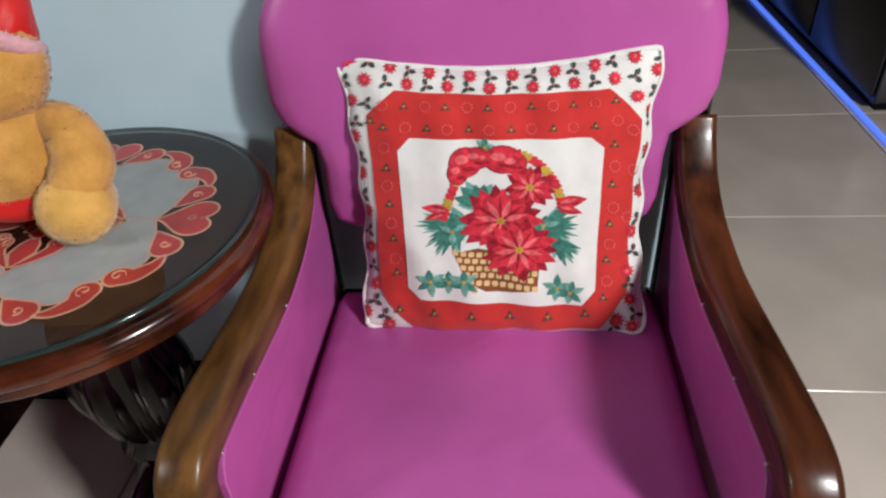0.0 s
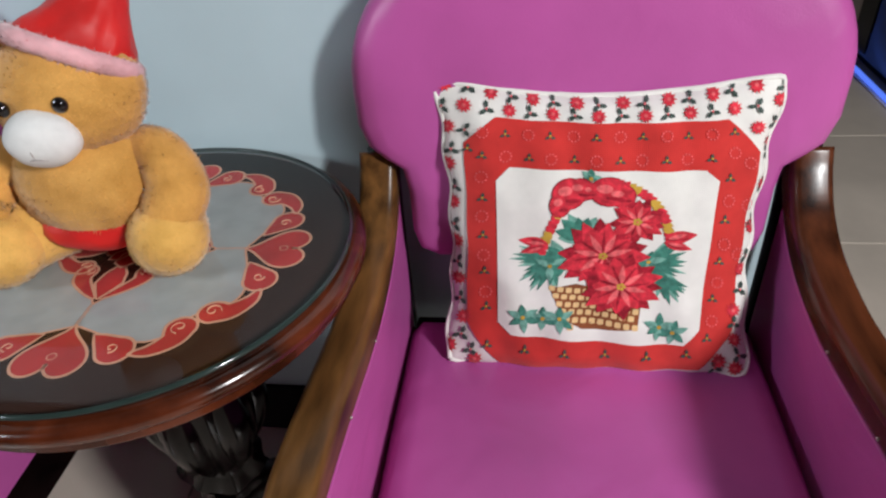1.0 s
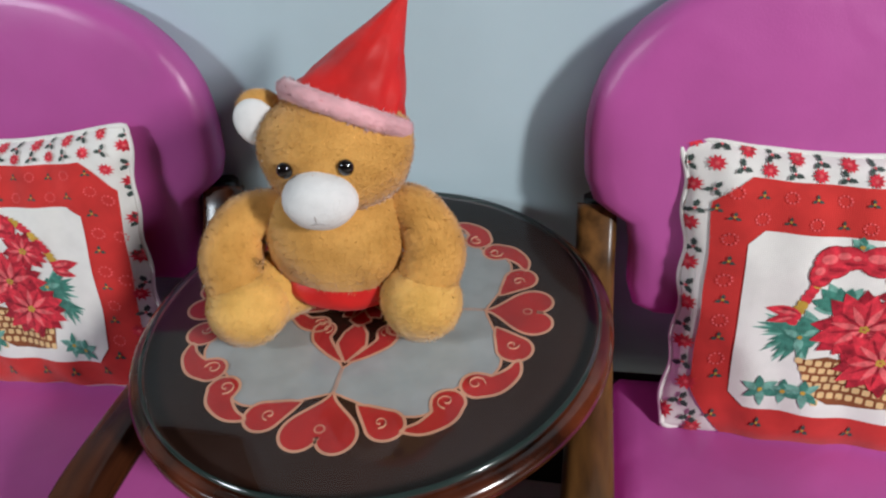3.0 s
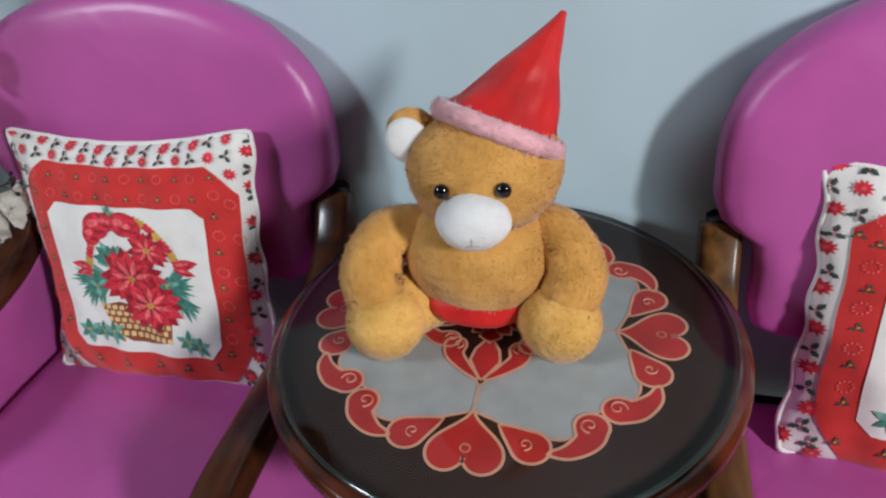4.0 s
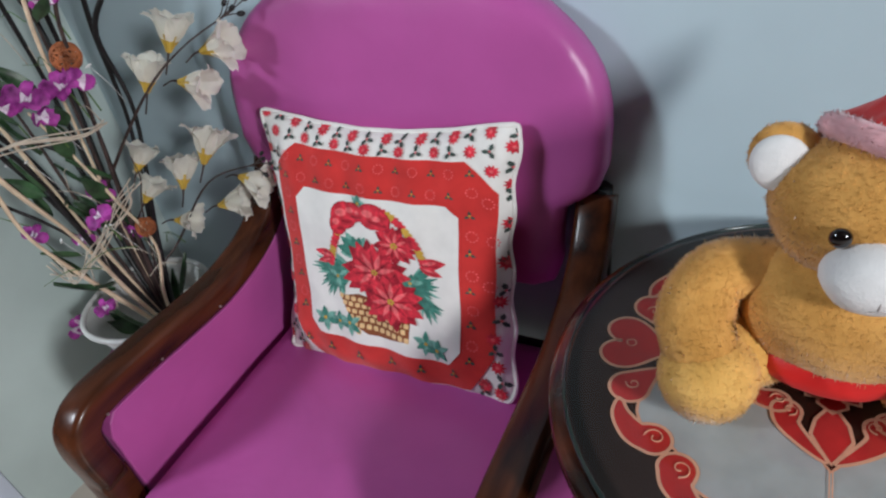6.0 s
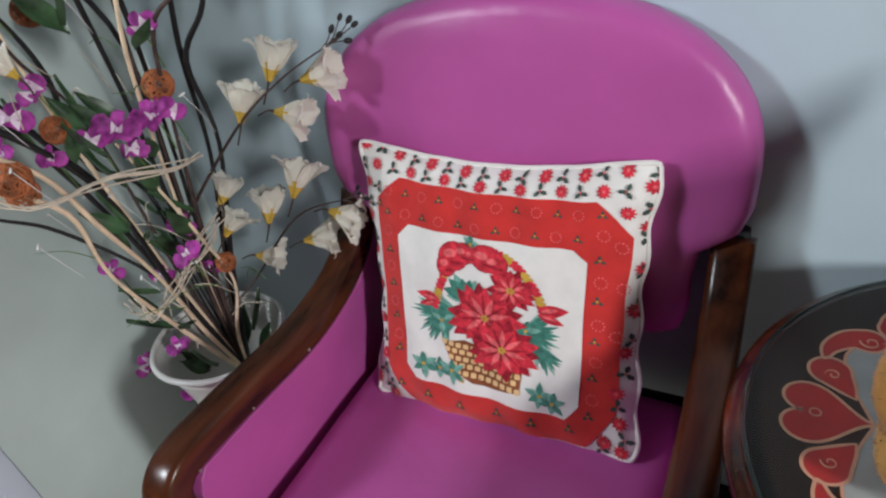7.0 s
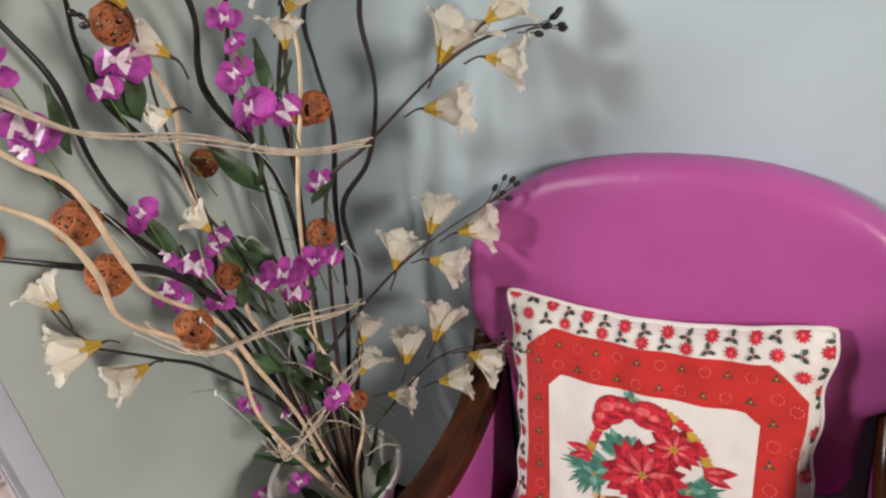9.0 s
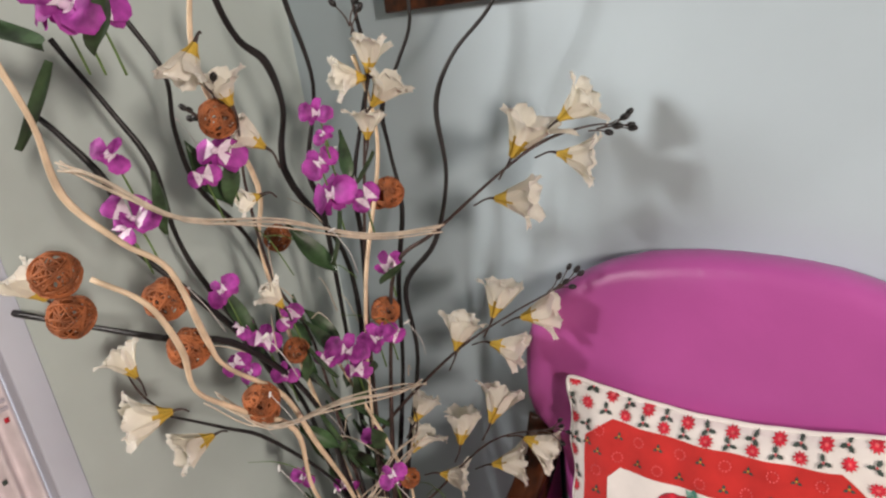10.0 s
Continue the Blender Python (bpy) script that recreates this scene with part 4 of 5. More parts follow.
tube("mouth_seam", [(-0.011, -0.0725, 0.150), (-0.001, -0.0762, 0.153), (0.009, -0.0725, 0.150)], [0.0006, 0.0008, 0.0006], THREAD, head, "stitched mouth line", seg=6)
for s in (-1, 1):
    child("eye", mesh_object("eye", *ellipsoid((s * 0.0275, -0.050, 0.194), (0.0074, 0.0058, 0.0078)), BLACK_EYE), head, "glossy black button eye")
for s, out in ((-1, 0.010), (1, -0.010)):
    plush("arm", sweep([(s * 0.046, 0.012, 0.116), (s * (0.086 + out), 0.002, 0.112), (s * (0.104 + out), -0.020, 0.084), (s * (0.098 + out), -0.040, 0.064)], [0.024, 0.028, 0.032, 0.031], 20, 5, True), FUR, bear, 15000, 5 + s, "golden-brown plush arm resting on the leg")
    plush("foot", sweep([(s * 0.046, 0.006, 0.038), (s * (0.080 + out), -0.022, 0.038), (s * (0.090 + out), -0.050, 0.040)], [0.035, 0.040, 0.041], 20, 5, True), FUR_PALE, bear, 15000, 9 + s, "golden-yellow plush foot")
child("shorts", mesh_object("shorts", *ellipsoid((0, 0.014, 0.050), (0.080, 0.071, 0.044), lump=0.07, seed=5), SATIN), bear, "red satin shorts")
ear = plush("ear", ellipsoid((-0.060, 0.020, 0.216), (0.026, 0.013, 0.028), (-10, -34, 4)), FUR, bear, 1800, 21, "round plush ear")
child("ear_lining", mesh_object("ear_lining", *ellipsoid((-0.0640, 0.0105, 0.2150), (0.0215, 0.0095, 0.0235), (-10, -34, 4)), FELT), ear, "white ear lining")

hat_rows, hat_seg = [], 40
for k in range(15):
    t = k / 14
    r = 0.0545 * (1 - t) ** 1.12 + 0.003
    cx = 0.021 + 0.0620 * t
    hat_rows.append((Vector((cx, 0.019 + 0.057 * t, 0.2205 + 0.088 * t)), r, t))
hat_v, hat_f = [], []
tilt = Matrix.Rotation(radians(-26), 3, "X") @ Matrix.Rotation(radians(22), 3, "Y")
for c, r, t in hat_rows:
    for k in range(hat_seg):
        a = 2 * math.pi * k / hat_seg
        fold = 1 + 0.07 * math.sin(3 * a + 7 * t) * (1 - t) + 0.045 * math.sin(7 * a - 11 * t) * (1 - t) + 0.03 * math.sin(13 * a + 5 * t) + 0.06 * noise.noise(Vector((math.cos(a) * 1.5, math.sin(a) * 1.5, t * 5)))
        hat_v.append(c + tilt @ Vector((r * fold * math.cos(a), r * 0.94 * fold * math.sin(a), 0)))
for i in range(len(hat_rows) - 1):
    for k in range(hat_seg):
        a, b = i * hat_seg + k, i * hat_seg + (k + 1) % hat_seg
        hat_f.append((a, b, b + hat_seg, a + hat_seg))
hat_f.append(tuple(range(len(hat_v) - hat_seg, len(hat_v))))
hat = child("hat", mesh_object("hat", hat_v, hat_f, SATIN), bear, "red satin cone hat")
brim_c, brim = Vector((0.0210, 0.0185, 0.2195)), []
for k in range(25):
    a = 2 * math.pi * k / 24
    brim.append(brim_c + tilt @ Vector((0.0575 * math.cos(a), 0.0500 * math.sin(a), 0)))
plush("brim", sweep(brim, [0.0095] * 25, 12, 2), PINK_PLUSH, hat, 5000, 31, "pale pink plush hat band", length=0.005)
bear.matrix_world = pose(-0.409, 0.825, TOP + 0.0095, 0, 0, 9)

# ---- tall vase ----
VX, VY = -1.478, 0.850
vase = thing("vase", "tall white flared vase on the floor in the corner", "vase", at=pose(VX, VY, 0))
child("foot", mesh_object("foot", *lathe([(0.066, 0.0), (0.073, 0.003), (0.074, 0.010), (0.068, 0.018), (0.061, 0.030)], 56), VASE), vase)
child("body", mesh_object("body", *lathe([(0.0605, 0.0305), (0.058, 0.12), (0.070, 0.28), (0.098, 0.40), (0.113, 0.430), (0.107, 0.430), (0.094, 0.40), (0.066, 0.29), (0.05, 0.27)], 56), VASE), vase)
child("rim", mesh_object("rim", *sweep([(0.114 * math.cos(k * math.pi / 16), 0.114 * math.sin(k * math.pi / 16), 0.435 + 0.002 * math.sin(k * 0.59)) for k in range(33)], [0.0055] * 33, 10, 2), VASE), vase, "rolled white rim")

# ---- artificial flowers ----
flowers = thing("flower_arrangement", "artificial white and purple flowers with twigs in the vase", "artificial flowers")
BASE = (-1.455, 0.860, 0.33)


def stem(name, pts, r0, r1, mat, label="", from_base=True, seg=7):
    p = ([BASE, ((BASE[0] + pts[0][0]) / 2 - 0.01, (BASE[1] + pts[0][1]) / 2, 0.5 * (BASE[2] + pts[0][2]))] if from_base else []) + list(pts)
    n = len(p)
    r0, r1 = (0.76 * r0, 0.76 * r1) if mat is CANE else (0.80 * r0, 0.80 * r1)
    jig = [tuple(c + 0.004 * noise.noise(Vector(q) * 23 + Vector((k * 7, 0, 0))) for k, c in enumerate(q)) for q in p]
    return tube(name, jig, [(r0 + (r1 - r0) * i / (n - 1)) * (1 + 0.18 * math.sin(2.3 * i)) for i in range(n)], mat, flowers, label, seg, 6)


TW = "black wavy twig"
stem("twig", [(-1.417, 0.954, 0.762), (-1.411, 0.949, 0.896), (-1.354, 0.963, 0.971), (-1.322, 0.969, 1.073), (-1.321, 0.963, 1.168), (-1.29, 0.971, 1.23), (-1.24, 0.99, 1.282), (-1.212, 1.0, 1.326)], 0.0058, 0.0032, STEM, TW)
stem("twig", [(-1.463, 0.967, 0.734), (-1.441, 0.964, 0.895), (-1.41, 0.966, 1.018), (-1.411, 0.96, 1.106), (-1.401, 0.947, 1.173), (-1.374, 0.964, 1.23), (-1.349, 0.97, 1.281), (-1.344, 0.967, 1.36)], 0.0058, 0.003, STEM, TW)
stem("twig", [(-1.501, 0.933, 0.744), (-1.458, 0.916, 0.969), (-1.438, 0.902, 1.071), (-1.411, 0.916, 1.172), (-1.395, 0.924, 1.229), (-1.381, 0.902, 1.307), (-1.372, 0.889, 1.38)], 0.0055, 0.003, STEM, TW)
stem("twig", [(-1.501, 0.893, 0.828), (-1.468, 0.866, 1.039), (-1.462, 0.85, 1.109), (-1.427, 0.854, 1.22), (-1.417, 0.829, 1.316), (-1.413, 0.811, 1.38)], 0.0058, 0.0032, STEM, TW)
stem("twig", [(-1.494, 0.918, 0.926), (-1.507, 0.854, 1.082), (-1.501, 0.843, 1.134), (-1.482, 0.843, 1.195), (-1.475, 0.826, 1.255), (-1.475, 0.79, 1.287), (-1.46, 0.76, 1.332), (-1.446, 0.752, 1.38)], 0.0062, 0.0055, STEM, TW)
stem("twig", [(-1.593, 0.914, 0.675), (-1.643, 0.863, 0.761), (-1.606, 0.857, 0.898), (-1.598, 0.825, 1.007), (-1.587, 0.758, 1.106), (-1.574, 0.739, 1.188), (-1.554, 0.732, 1.26), (-1.566, 0.706, 1.332)], 0.006, 0.0038, STEM, TW)
stem("twig", [(-1.615, 0.866, 0.676), (-1.629, 0.831, 0.782), (-1.619, 0.752, 0.951), (-1.612, 0.719, 1.044), (-1.59, 0.705, 1.152), (-1.606, 0.682, 1.222), (-1.63, 0.663, 1.288), (-1.641, 0.653, 1.316)], 0.0064, 0.0042, STEM, TW)
stem("twig", [(-1.554, 0.827, 0.651), (-1.563, 0.762, 0.854), (-1.545, 0.688, 0.974), (-1.578, 0.64, 1.068), (-1.569, 0.63, 1.145), (-1.592, 0.609, 1.211), (-1.617, 0.593, 1.243)], 0.0062, 0.005, STEM, TW)
stem("twig", [(-1.469, 0.777, 0.772), (-1.488, 0.698, 0.909), (-1.512, 0.612, 0.96), (-1.607, 0.569, 0.983), (-1.70, 0.53, 1.003)], 0.0062, 0.005, STEM, TW)
stem("twig", [(-1.488, 0.8, 0.604), (-1.533, 0.731, 0.724), (-1.544, 0.675, 0.782), (-1.567, 0.615, 0.833)], 0.005, 0.0025, STEM, TW)
BR = "dark brown flower branch"
stem("branch", [(-1.399, 0.88, 0.845), (-1.366, 0.883, 0.966), (-1.304, 0.903, 1.014), (-1.218, 0.934, 1.086), (-1.17, 0.97, 1.121), (-1.127, 1.01, 1.129), (-1.096, 1.04, 1.126)], 0.005, 0.0013, STEM_BROWN, BR)
stem("branch", [(-1.448, 0.862, 0.65), (-1.429, 0.88, 0.698), (-1.312, 0.911, 0.819), (-1.227, 0.94, 0.884), (-1.16, 0.992, 0.922)], 0.005, 0.0013, STEM_BROWN, BR)
stem("branch", [(-1.45, 0.875, 0.475), (-1.382, 0.903, 0.548), (-1.276, 0.931, 0.669), (-1.187, 0.965, 0.696)], 0.004, 0.0013, STEM_BROWN, BR)
stem("branch", [(-1.50, 0.82, 0.85), (-1.47, 0.76, 0.98), (-1.43, 0.72, 1.13), (-1.385, 0.70, 1.20), (-1.345, 0.64, 1.25)], 0.004, 0.0013, STEM_BROWN, BR)
stem("branch", [(-1.44, 0.88, 0.85), (-1.40, 0.87, 1.02), (-1.36, 0.86, 1.15), (-1.33, 0.85, 1.23), (-1.335, 0.84, 1.29)], 0.004, 0.0013, STEM_BROWN, BR)
stem("branch", [(-1.567, 0.615, 0.833), (-1.59, 0.60, 0.87), (-1.587, 0.588, 0.92)], 0.0025, 0.0012, STEM_BROWN, BR, False)
stem("branch", [(-1.41, 0.885, 0.62), (-1.39, 0.895, 0.68), (-1.385, 0.895, 0.72)], 0.003, 0.0012, STEM_BROWN, BR)
CN = "cream peeled cane curve"
stem("cane", [(-1.437, 0.778, 0.63), (-1.434, 0.737, 0.751), (-1.436, 0.703, 0.845), (-1.435, 0.635, 0.926), (-1.415, 0.612, 0.98), (-1.387, 0.575, 1.081), (-1.401, 0.547, 1.12), (-1.429, 0.519, 1.173), (-1.403, 0.506, 1.244), (-1.398, 0.49, 1.30)], 0.0048, 0.0042, CANE, CN)
stem("cane", [(-1.451, 0.724, 0.667), (-1.432, 0.704, 0.792), (-1.443, 0.64, 0.865), (-1.424, 0.587, 0.926), (-1.406, 0.573, 0.988), (-1.402, 0.551, 1.052), (-1.436, 0.522, 1.088)], 0.0048, 0.0042, CANE, CN)
stem("cane", [(-1.452, 0.869, 0.74), (-1.408, 0.864, 0.942), (-1.367, 0.882, 1.103), (-1.352, 0.873, 1.179), (-1.34, 0.842, 1.251)], 0.0042, 0.0032, CANE, CN)
stem("cane", [(-1.509, 0.776, 0.983), (-1.471, 0.766, 1.109), (-1.421, 0.688, 1.259), (-1.39, 0.684, 1.36)], 0.0045, 0.004, CANE, CN)
stem("cane", [(-1.40, 0.87, 0.56), (-1.405, 0.85, 0.66), (-1.43, 0.84, 0.74), (-1.45, 0.82, 0.83)], 0.004, 0.003, CANE, CN)


def raffia(pts, spread, seed):
    rng = random.Random(seed)
    for _ in range(6):
        jig = [tuple(c + rng.uniform(-spread, spread) for c in p) for p in pts]
        tube("raffia", jig, [0.0011] * len(jig), RAFFIA, flowers, "pale raffia strand", 5, 5)


raffia([(-1.44, 0.53, 1.20), (-1.41, 0.544, 1.183), (-1.367, 0.596, 1.129), (-1.371, 0.713, 1.086), (-1.342, 0.814, 1.035), (-1.273, 0.876, 1.03)], 0.005, 3)
raffia([(-1.50, 0.64, 0.86), (-1.43, 0.671, 0.824), (-1.375, 0.74, 0.822), (-1.35, 0.823, 0.805), (-1.307, 0.837, 0.825)], 0.009, 4)
raffia([(-1.47, 0.74, 0.60), (-1.46, 0.75, 0.56), (-1.42, 0.79, 0.60), (-1.39, 0.84, 0.66), (-1.36, 0.86, 0.70)], 0.012, 5)


def petal_mesh(rows, nu=6):
    """One petal: (distance out, height, half width, cup) rows, as a curved sheet about the z axis."""
    v, f = [], []
    for d, h, w, cup in rows:
        for i in range(nu + 1):
            u = i / nu * 2 - 1
            v.append(Vector((d - cup * u * u * 0.4, u * w, h + cup * u * u)))
    for j in range(len(rows) - 1):
        for i in range(nu):
            a = j * (nu + 1) + i
            f.append((a, a + 1, a + nu + 2, a + nu + 1))
    return v, f


def trumpet(seed):
    """A freesia-like flower along +z: a slim yellow throat and six wide ruffled ivory petals that overlap."""
    rng = random.Random(seed)
    v, f, slots = [], [], []
    for k in range(6):
        o, ln = rng.uniform(0.2, 1.5) * (1.0 if k % 2 else 0.75), rng.uniform(0.82, 1.12)
        rows = [(0.0022, 0.0, 0.0028, 0), (0.0042, 0.007, 0.0052, 0.001), (0.0074, 0.014, 0.0092, 0.002), (0.0105, 0.022, 0.0132, 0.003), (0.0120 + 0.0045 * o, 0.031 * ln, 0.0152, 0.003),
                (0.0126 + 0.0110 * o, 0.040 * ln, 0.0150, 0.001), (0.0128 + 0.0175 * o, 0.046 * ln, 0.0122, -0.003), (0.0128 + 0.0220 * o, 0.0480 * ln, 0.0060, -0.005)]
        pv, pf = petal_mesh(rows, 8)
        R = Matrix.Rotation(k * math.pi / 3 + rng.uniform(-0.2, 0.2), 3, "Z")
        s = len(v)
        for p in pv:
            w = max(0.0, p.z - 0.02) / 0.03
            q = p * 170 + Vector((k * 5, seed * 7, 0))
            v.append(R @ (p + Vector((0.0060 * noise.noise(q), 0.0030 * noise.noise(q * 1.7), 0.0050 * noise.noise(q + Vector((9, 0, 0))))) * w))
        f += [tuple(s + i for i in q) for q in pf]
        slots += [1 if i < 16 or (i < 24 and i % 8 in (3, 4)) else 0 for i in range(len(pf))]
    return mesh_object("white_flower", v, f, [PETAL, PETAL_BASE], slots=slots)


def orchid(seed, openness=0.0):
    """An orchid facing +z: two broad side petals, three slim pointed ones and a lip, purple with a white heart."""
    rng = random.Random(seed)
    v, f, slots = [], [], []
    for k, (ang, ln, w) in enumerate(((0, 0.026, 0.0145), (180, 0.026, 0.0145), (90, 0.022, 0.0080), (218, 0.021, 0.0070), (322, 0.021, 0.0070), (270, 0.013, 0.0065))):
        o, ln, w = openness + rng.uniform(-0.35, 0.35), ln * rng.uniform(0.85, 1.2), w * rng.uniform(0.8, 1.15)
        lift = 0.004 if k < 2 else 0.0
        rows = [(0.001, lift, 0.0018, 0), (ln * 0.22, lift + 0.004 * o, w * 0.55, 0.002), (ln * 0.48, lift + 0.009 * o, w, 0.003), (ln * 0.74, lift + 0.013 * o - 0.001, w * 0.92, -0.003), (ln * 0.92, lift + 0.012 * o - 0.004, w * 0.5, -0.003), (ln, lift + 0.011 * o - 0.006, w * 0.08, 0)]
        pv, pf = petal_mesh(rows, 6)
        R = Matrix.Rotation(radians(ang) + rng.uniform(-0.2, 0.2), 3, "Z")
        s = len(v)
        for p in pv:
            q = p * 130 + Vector((seed * 3, k * 4, 0))
            v.append(R @ (p + Vector((0.0015 * noise.noise(q), 0.0015 * noise.noise(q + Vector((5, 0, 0))), 0.0045 * noise.noise(q + Vector((0, 8, 0))) * min(1.0, p.x / 0.01)))))
        f += [tuple(s + i for i in q) for q in pf]
        pale = 12 if k < 2 and seed % 2 else 6 if k in (0, 1, 5) else 0
        slots += [1 if i < pale else 0 for i in range(len(pf))]
    s = len(v)
    ev, ef = ellipsoid((0, -0.001, 0.006), (0.003, 0.0035, 0.006), (24, 0, 0), seg=8, rings=6)
    v += ev
    f += [tuple(s + i for i in q) for q in ef]
    slots += [1] * len(ef)
    return mesh_object("orchid", v, f, [ORCHID, ORCHID_PALE], slots=slots)


def leaf_mesh():
    v, f = [], []
    for j in range(9):
        t = j / 8
        w = 0.0165 * math.sin(math.pi * t ** 0.8) ** 1.1 + 0.0004
        for i in range(5):
            u = i / 4 * 2 - 1
            v.append((u * w, 0.016 * t * t + 0.007 * abs(u), 0.098 * t))
    for j in range(8):
        for i in range(4):
            a = j * 5 + i
            f.append((a, a + 1, a + 6, a + 5))
    return mesh_object("leaf", v, f, LEAF)


def rattan_ball():
    rng = random.Random(11)
    v, f = [], []
    for _ in range(32):
        ax = Vector((rng.gauss(0, 1), rng.gauss(0, 1), rng.gauss(0, 1))).normalized()
        a, r = ax.orthogonal().normalized(), 0.0205 * rng.uniform(0.90, 1.02)
        b, off = ax.cross(a), ax * rng.uniform(-0.011, 0.011)
        rr = math.sqrt(max(1e-6, r * r - off.length_squared))
        pts = [off + (a * math.cos(k * 0.4488) + b * math.sin(k * 0.4488)) * rr * rng.uniform(0.97, 1.03) for k in range(15)]
        sweep(pts, [0.0010] * 15, 5, 2, verts=v, faces=f)
    return mesh_object("rattan_ball", v, f, RATTAN)


def facing(p, way, spin=0.0, size=1.0):
    q = Vector(way).normalized().to_track_quat("Z", "Y").to_matrix().to_4x4()
    return Matrix.Translation(p) @ q @ Matrix.Rotation(spin, 4, "Z") @ Matrix.Scale(size, 4)


def place(name, me, m, label=""):
    ob = child(name, me, flowers, label)
    ob.matrix_world = m
    return ob


TRUMPETS, ORCHIDS, LEAF_ME, BALL = [trumpet(k) for k in range(4)], [orchid(k, (0.0, 0.4, 0.9, -0.3, 0.7, 1.2, 0.2)[k]) for k in range(7)], leaf_mesh(), rattan_ball()
rnd = random.Random(7)
BULB_ME = mesh_object("bulb", *ellipsoid((0, 0, 0), (0.0022, 0.0022, 0.0075), seg=10, rings=8), BULB)


def white(base, way, size=1.0):
    way, base = Vector(way).normalized(), Vector(base)
    place("white_flower", rnd.choice(TRUMPETS), facing(base, way, rnd.uniform(0, 6), size), "ivory cloth flower with a yellow throat")
    tube("flower_stalk", [tuple(base - way * 0.022 - Vector((0.008, 0, 0.010))), tuple(base - way * 0.010), tuple(base + way * 0.004)], [0.0013, 0.0014, 0.0028], STEM_BROWN, flowers, "", 5, 4)


for p, w, size in (((-1.207, 0.955, 1.104), (0.48, 0.25, 0.84), 1.25), ((-1.156, 0.99, 1.143), (0.81, 0.26, 0.53), 1.05), ((-1.159, 0.985, 1.102), (0.96, 0.18, -0.21), 1.0), ((-1.232, 0.945, 1.051), (0.94, 0.32, -0.04), 1.15),
                   ((-1.25, 0.935, 0.881), (0.23, 0.40, 0.89), 1.1), ((-1.223, 0.965, 0.871), (0.91, 0.38, 0.18), 1.15), ((-1.306, 0.915, 0.826), (0.12, 0.41, 0.90), 1.1), ((-1.262, 0.94, 0.835), (0.95, 0.24, -0.18), 1.1),
                   ((-1.276, 0.935, 0.699), (0.16, 0.52, 0.84), 1.2), ((-1.324, 0.915, 0.658), (-0.03, 0.47, 0.88), 1.1), ((-1.282, 0.935, 0.62), (0.90, 0.42, 0.11), 1.1), ((-1.232, 0.955, 0.671), (0.97, 0.09, -0.23), 1.1),
                   ((-1.328, 0.845, 1.225), (-0.58, -0.80, 0.16), 0.85), ((-1.323, 0.845, 1.23), (0.23, 0.02, 0.97), 0.9), ((-1.331, 0.85, 1.191), (0.61, 0.38, 0.70), 0.95), ((-1.347, 0.85, 1.15), (0.15, 0.08, 0.98), 0.75),
                   ((-1.345, 0.64, 1.29), (-0.13, -0.57, -0.81), 0.85), ((-1.347, 0.665, 1.227), (-0.04, -0.27, 0.96), 0.75), ((-1.361, 0.705, 1.175), (-0.35, -0.62, 0.70), 0.8), ((-1.406, 0.72, 1.115), (-0.39, -0.92, -0.08), 0.6),
                   ((-1.565, 0.59, 0.906), (-0.30, -0.22, 0.93), 0.9), ((-1.523, 0.6, 0.861), (-0.31, -0.92, 0.15), 1.2), ((-1.508, 0.635, 0.806), (-0.22, -0.97, -0.02), 1.05), ((-1.625, 0.545, 1.025), (-0.20, -0.44, 0.88), 1.1),
                   ((-1.441, 0.74, 0.955), (-0.38, -0.30, 0.87), 0.75), ((-1.39, 0.895, 0.694), (0.22, 0.58, 0.79), 0.95), ((-1.403, 0.89, 0.635), (0.33, 0.65, 0.69), 0.95), ((-1.36, 0.9, 0.6), (0.93, 0.34, -0.11), 0.9)):
    white(p, w, size)
def orchid_at(p, size):
    """One orchid turned roughly towards the room, on a thin green stalk."""
    place("orchid", rnd.choice(ORCHIDS), facing(p, (0.55 + rnd.uniform(-0.6, 0.5), -0.7, 0.35 + rnd.uniform(-0.5, 0.6)), rnd.uniform(-0.8, 0.8), size * 0.92), "purple cloth orchid with a pale throat")
    tube("flower_stalk", [p, (p[0] - 0.008, p[1] + 0.012, p[2] - 0.03), (p[0] - 0.012, p[1] + 0.02, p[2] - 0.06)], [0.001, 0.0012, 0.0013], GREEN_STEM, flowers, "green wire stalk", 5, 4)


for x, y, z, size in ((-1.363, 0.791, 1.096, 1.35), (-1.329, 0.808, 1.089, 0.8), (-1.365, 0.781, 1.138, 0.95), (-1.349, 0.779, 1.197, 0.8), (-1.346, 0.777, 1.172, 0.55), (-1.368, 0.869, 0.973, 0.9), (-1.406, 0.862, 0.853, 1.2), (-1.422, 0.815, 0.854, 1.2),
                      (-1.407, 0.811, 0.830, 0.9), (-1.394, 0.877, 0.859, 0.9), (-1.477, 0.723, 0.910, 1.05), (-1.500, 0.687, 0.886, 0.9), (-1.456, 0.671, 1.007, 0.9), (-1.459, 0.594, 1.123, 1.15), (-1.462, 0.584, 1.115, 0.8), (-1.443, 0.581, 1.197, 0.85),
                      (-1.386, 0.663, 1.181, 1.2), (-1.394, 0.645, 1.159, 0.7), (-1.445, 0.751, 0.935, 0.8), (-1.479, 0.745, 0.843, 0.8), (-1.485, 0.700, 0.939, 0.8), (-1.446, 0.854, 0.672, 0.9)):
    orchid_at((x, y, z), size)
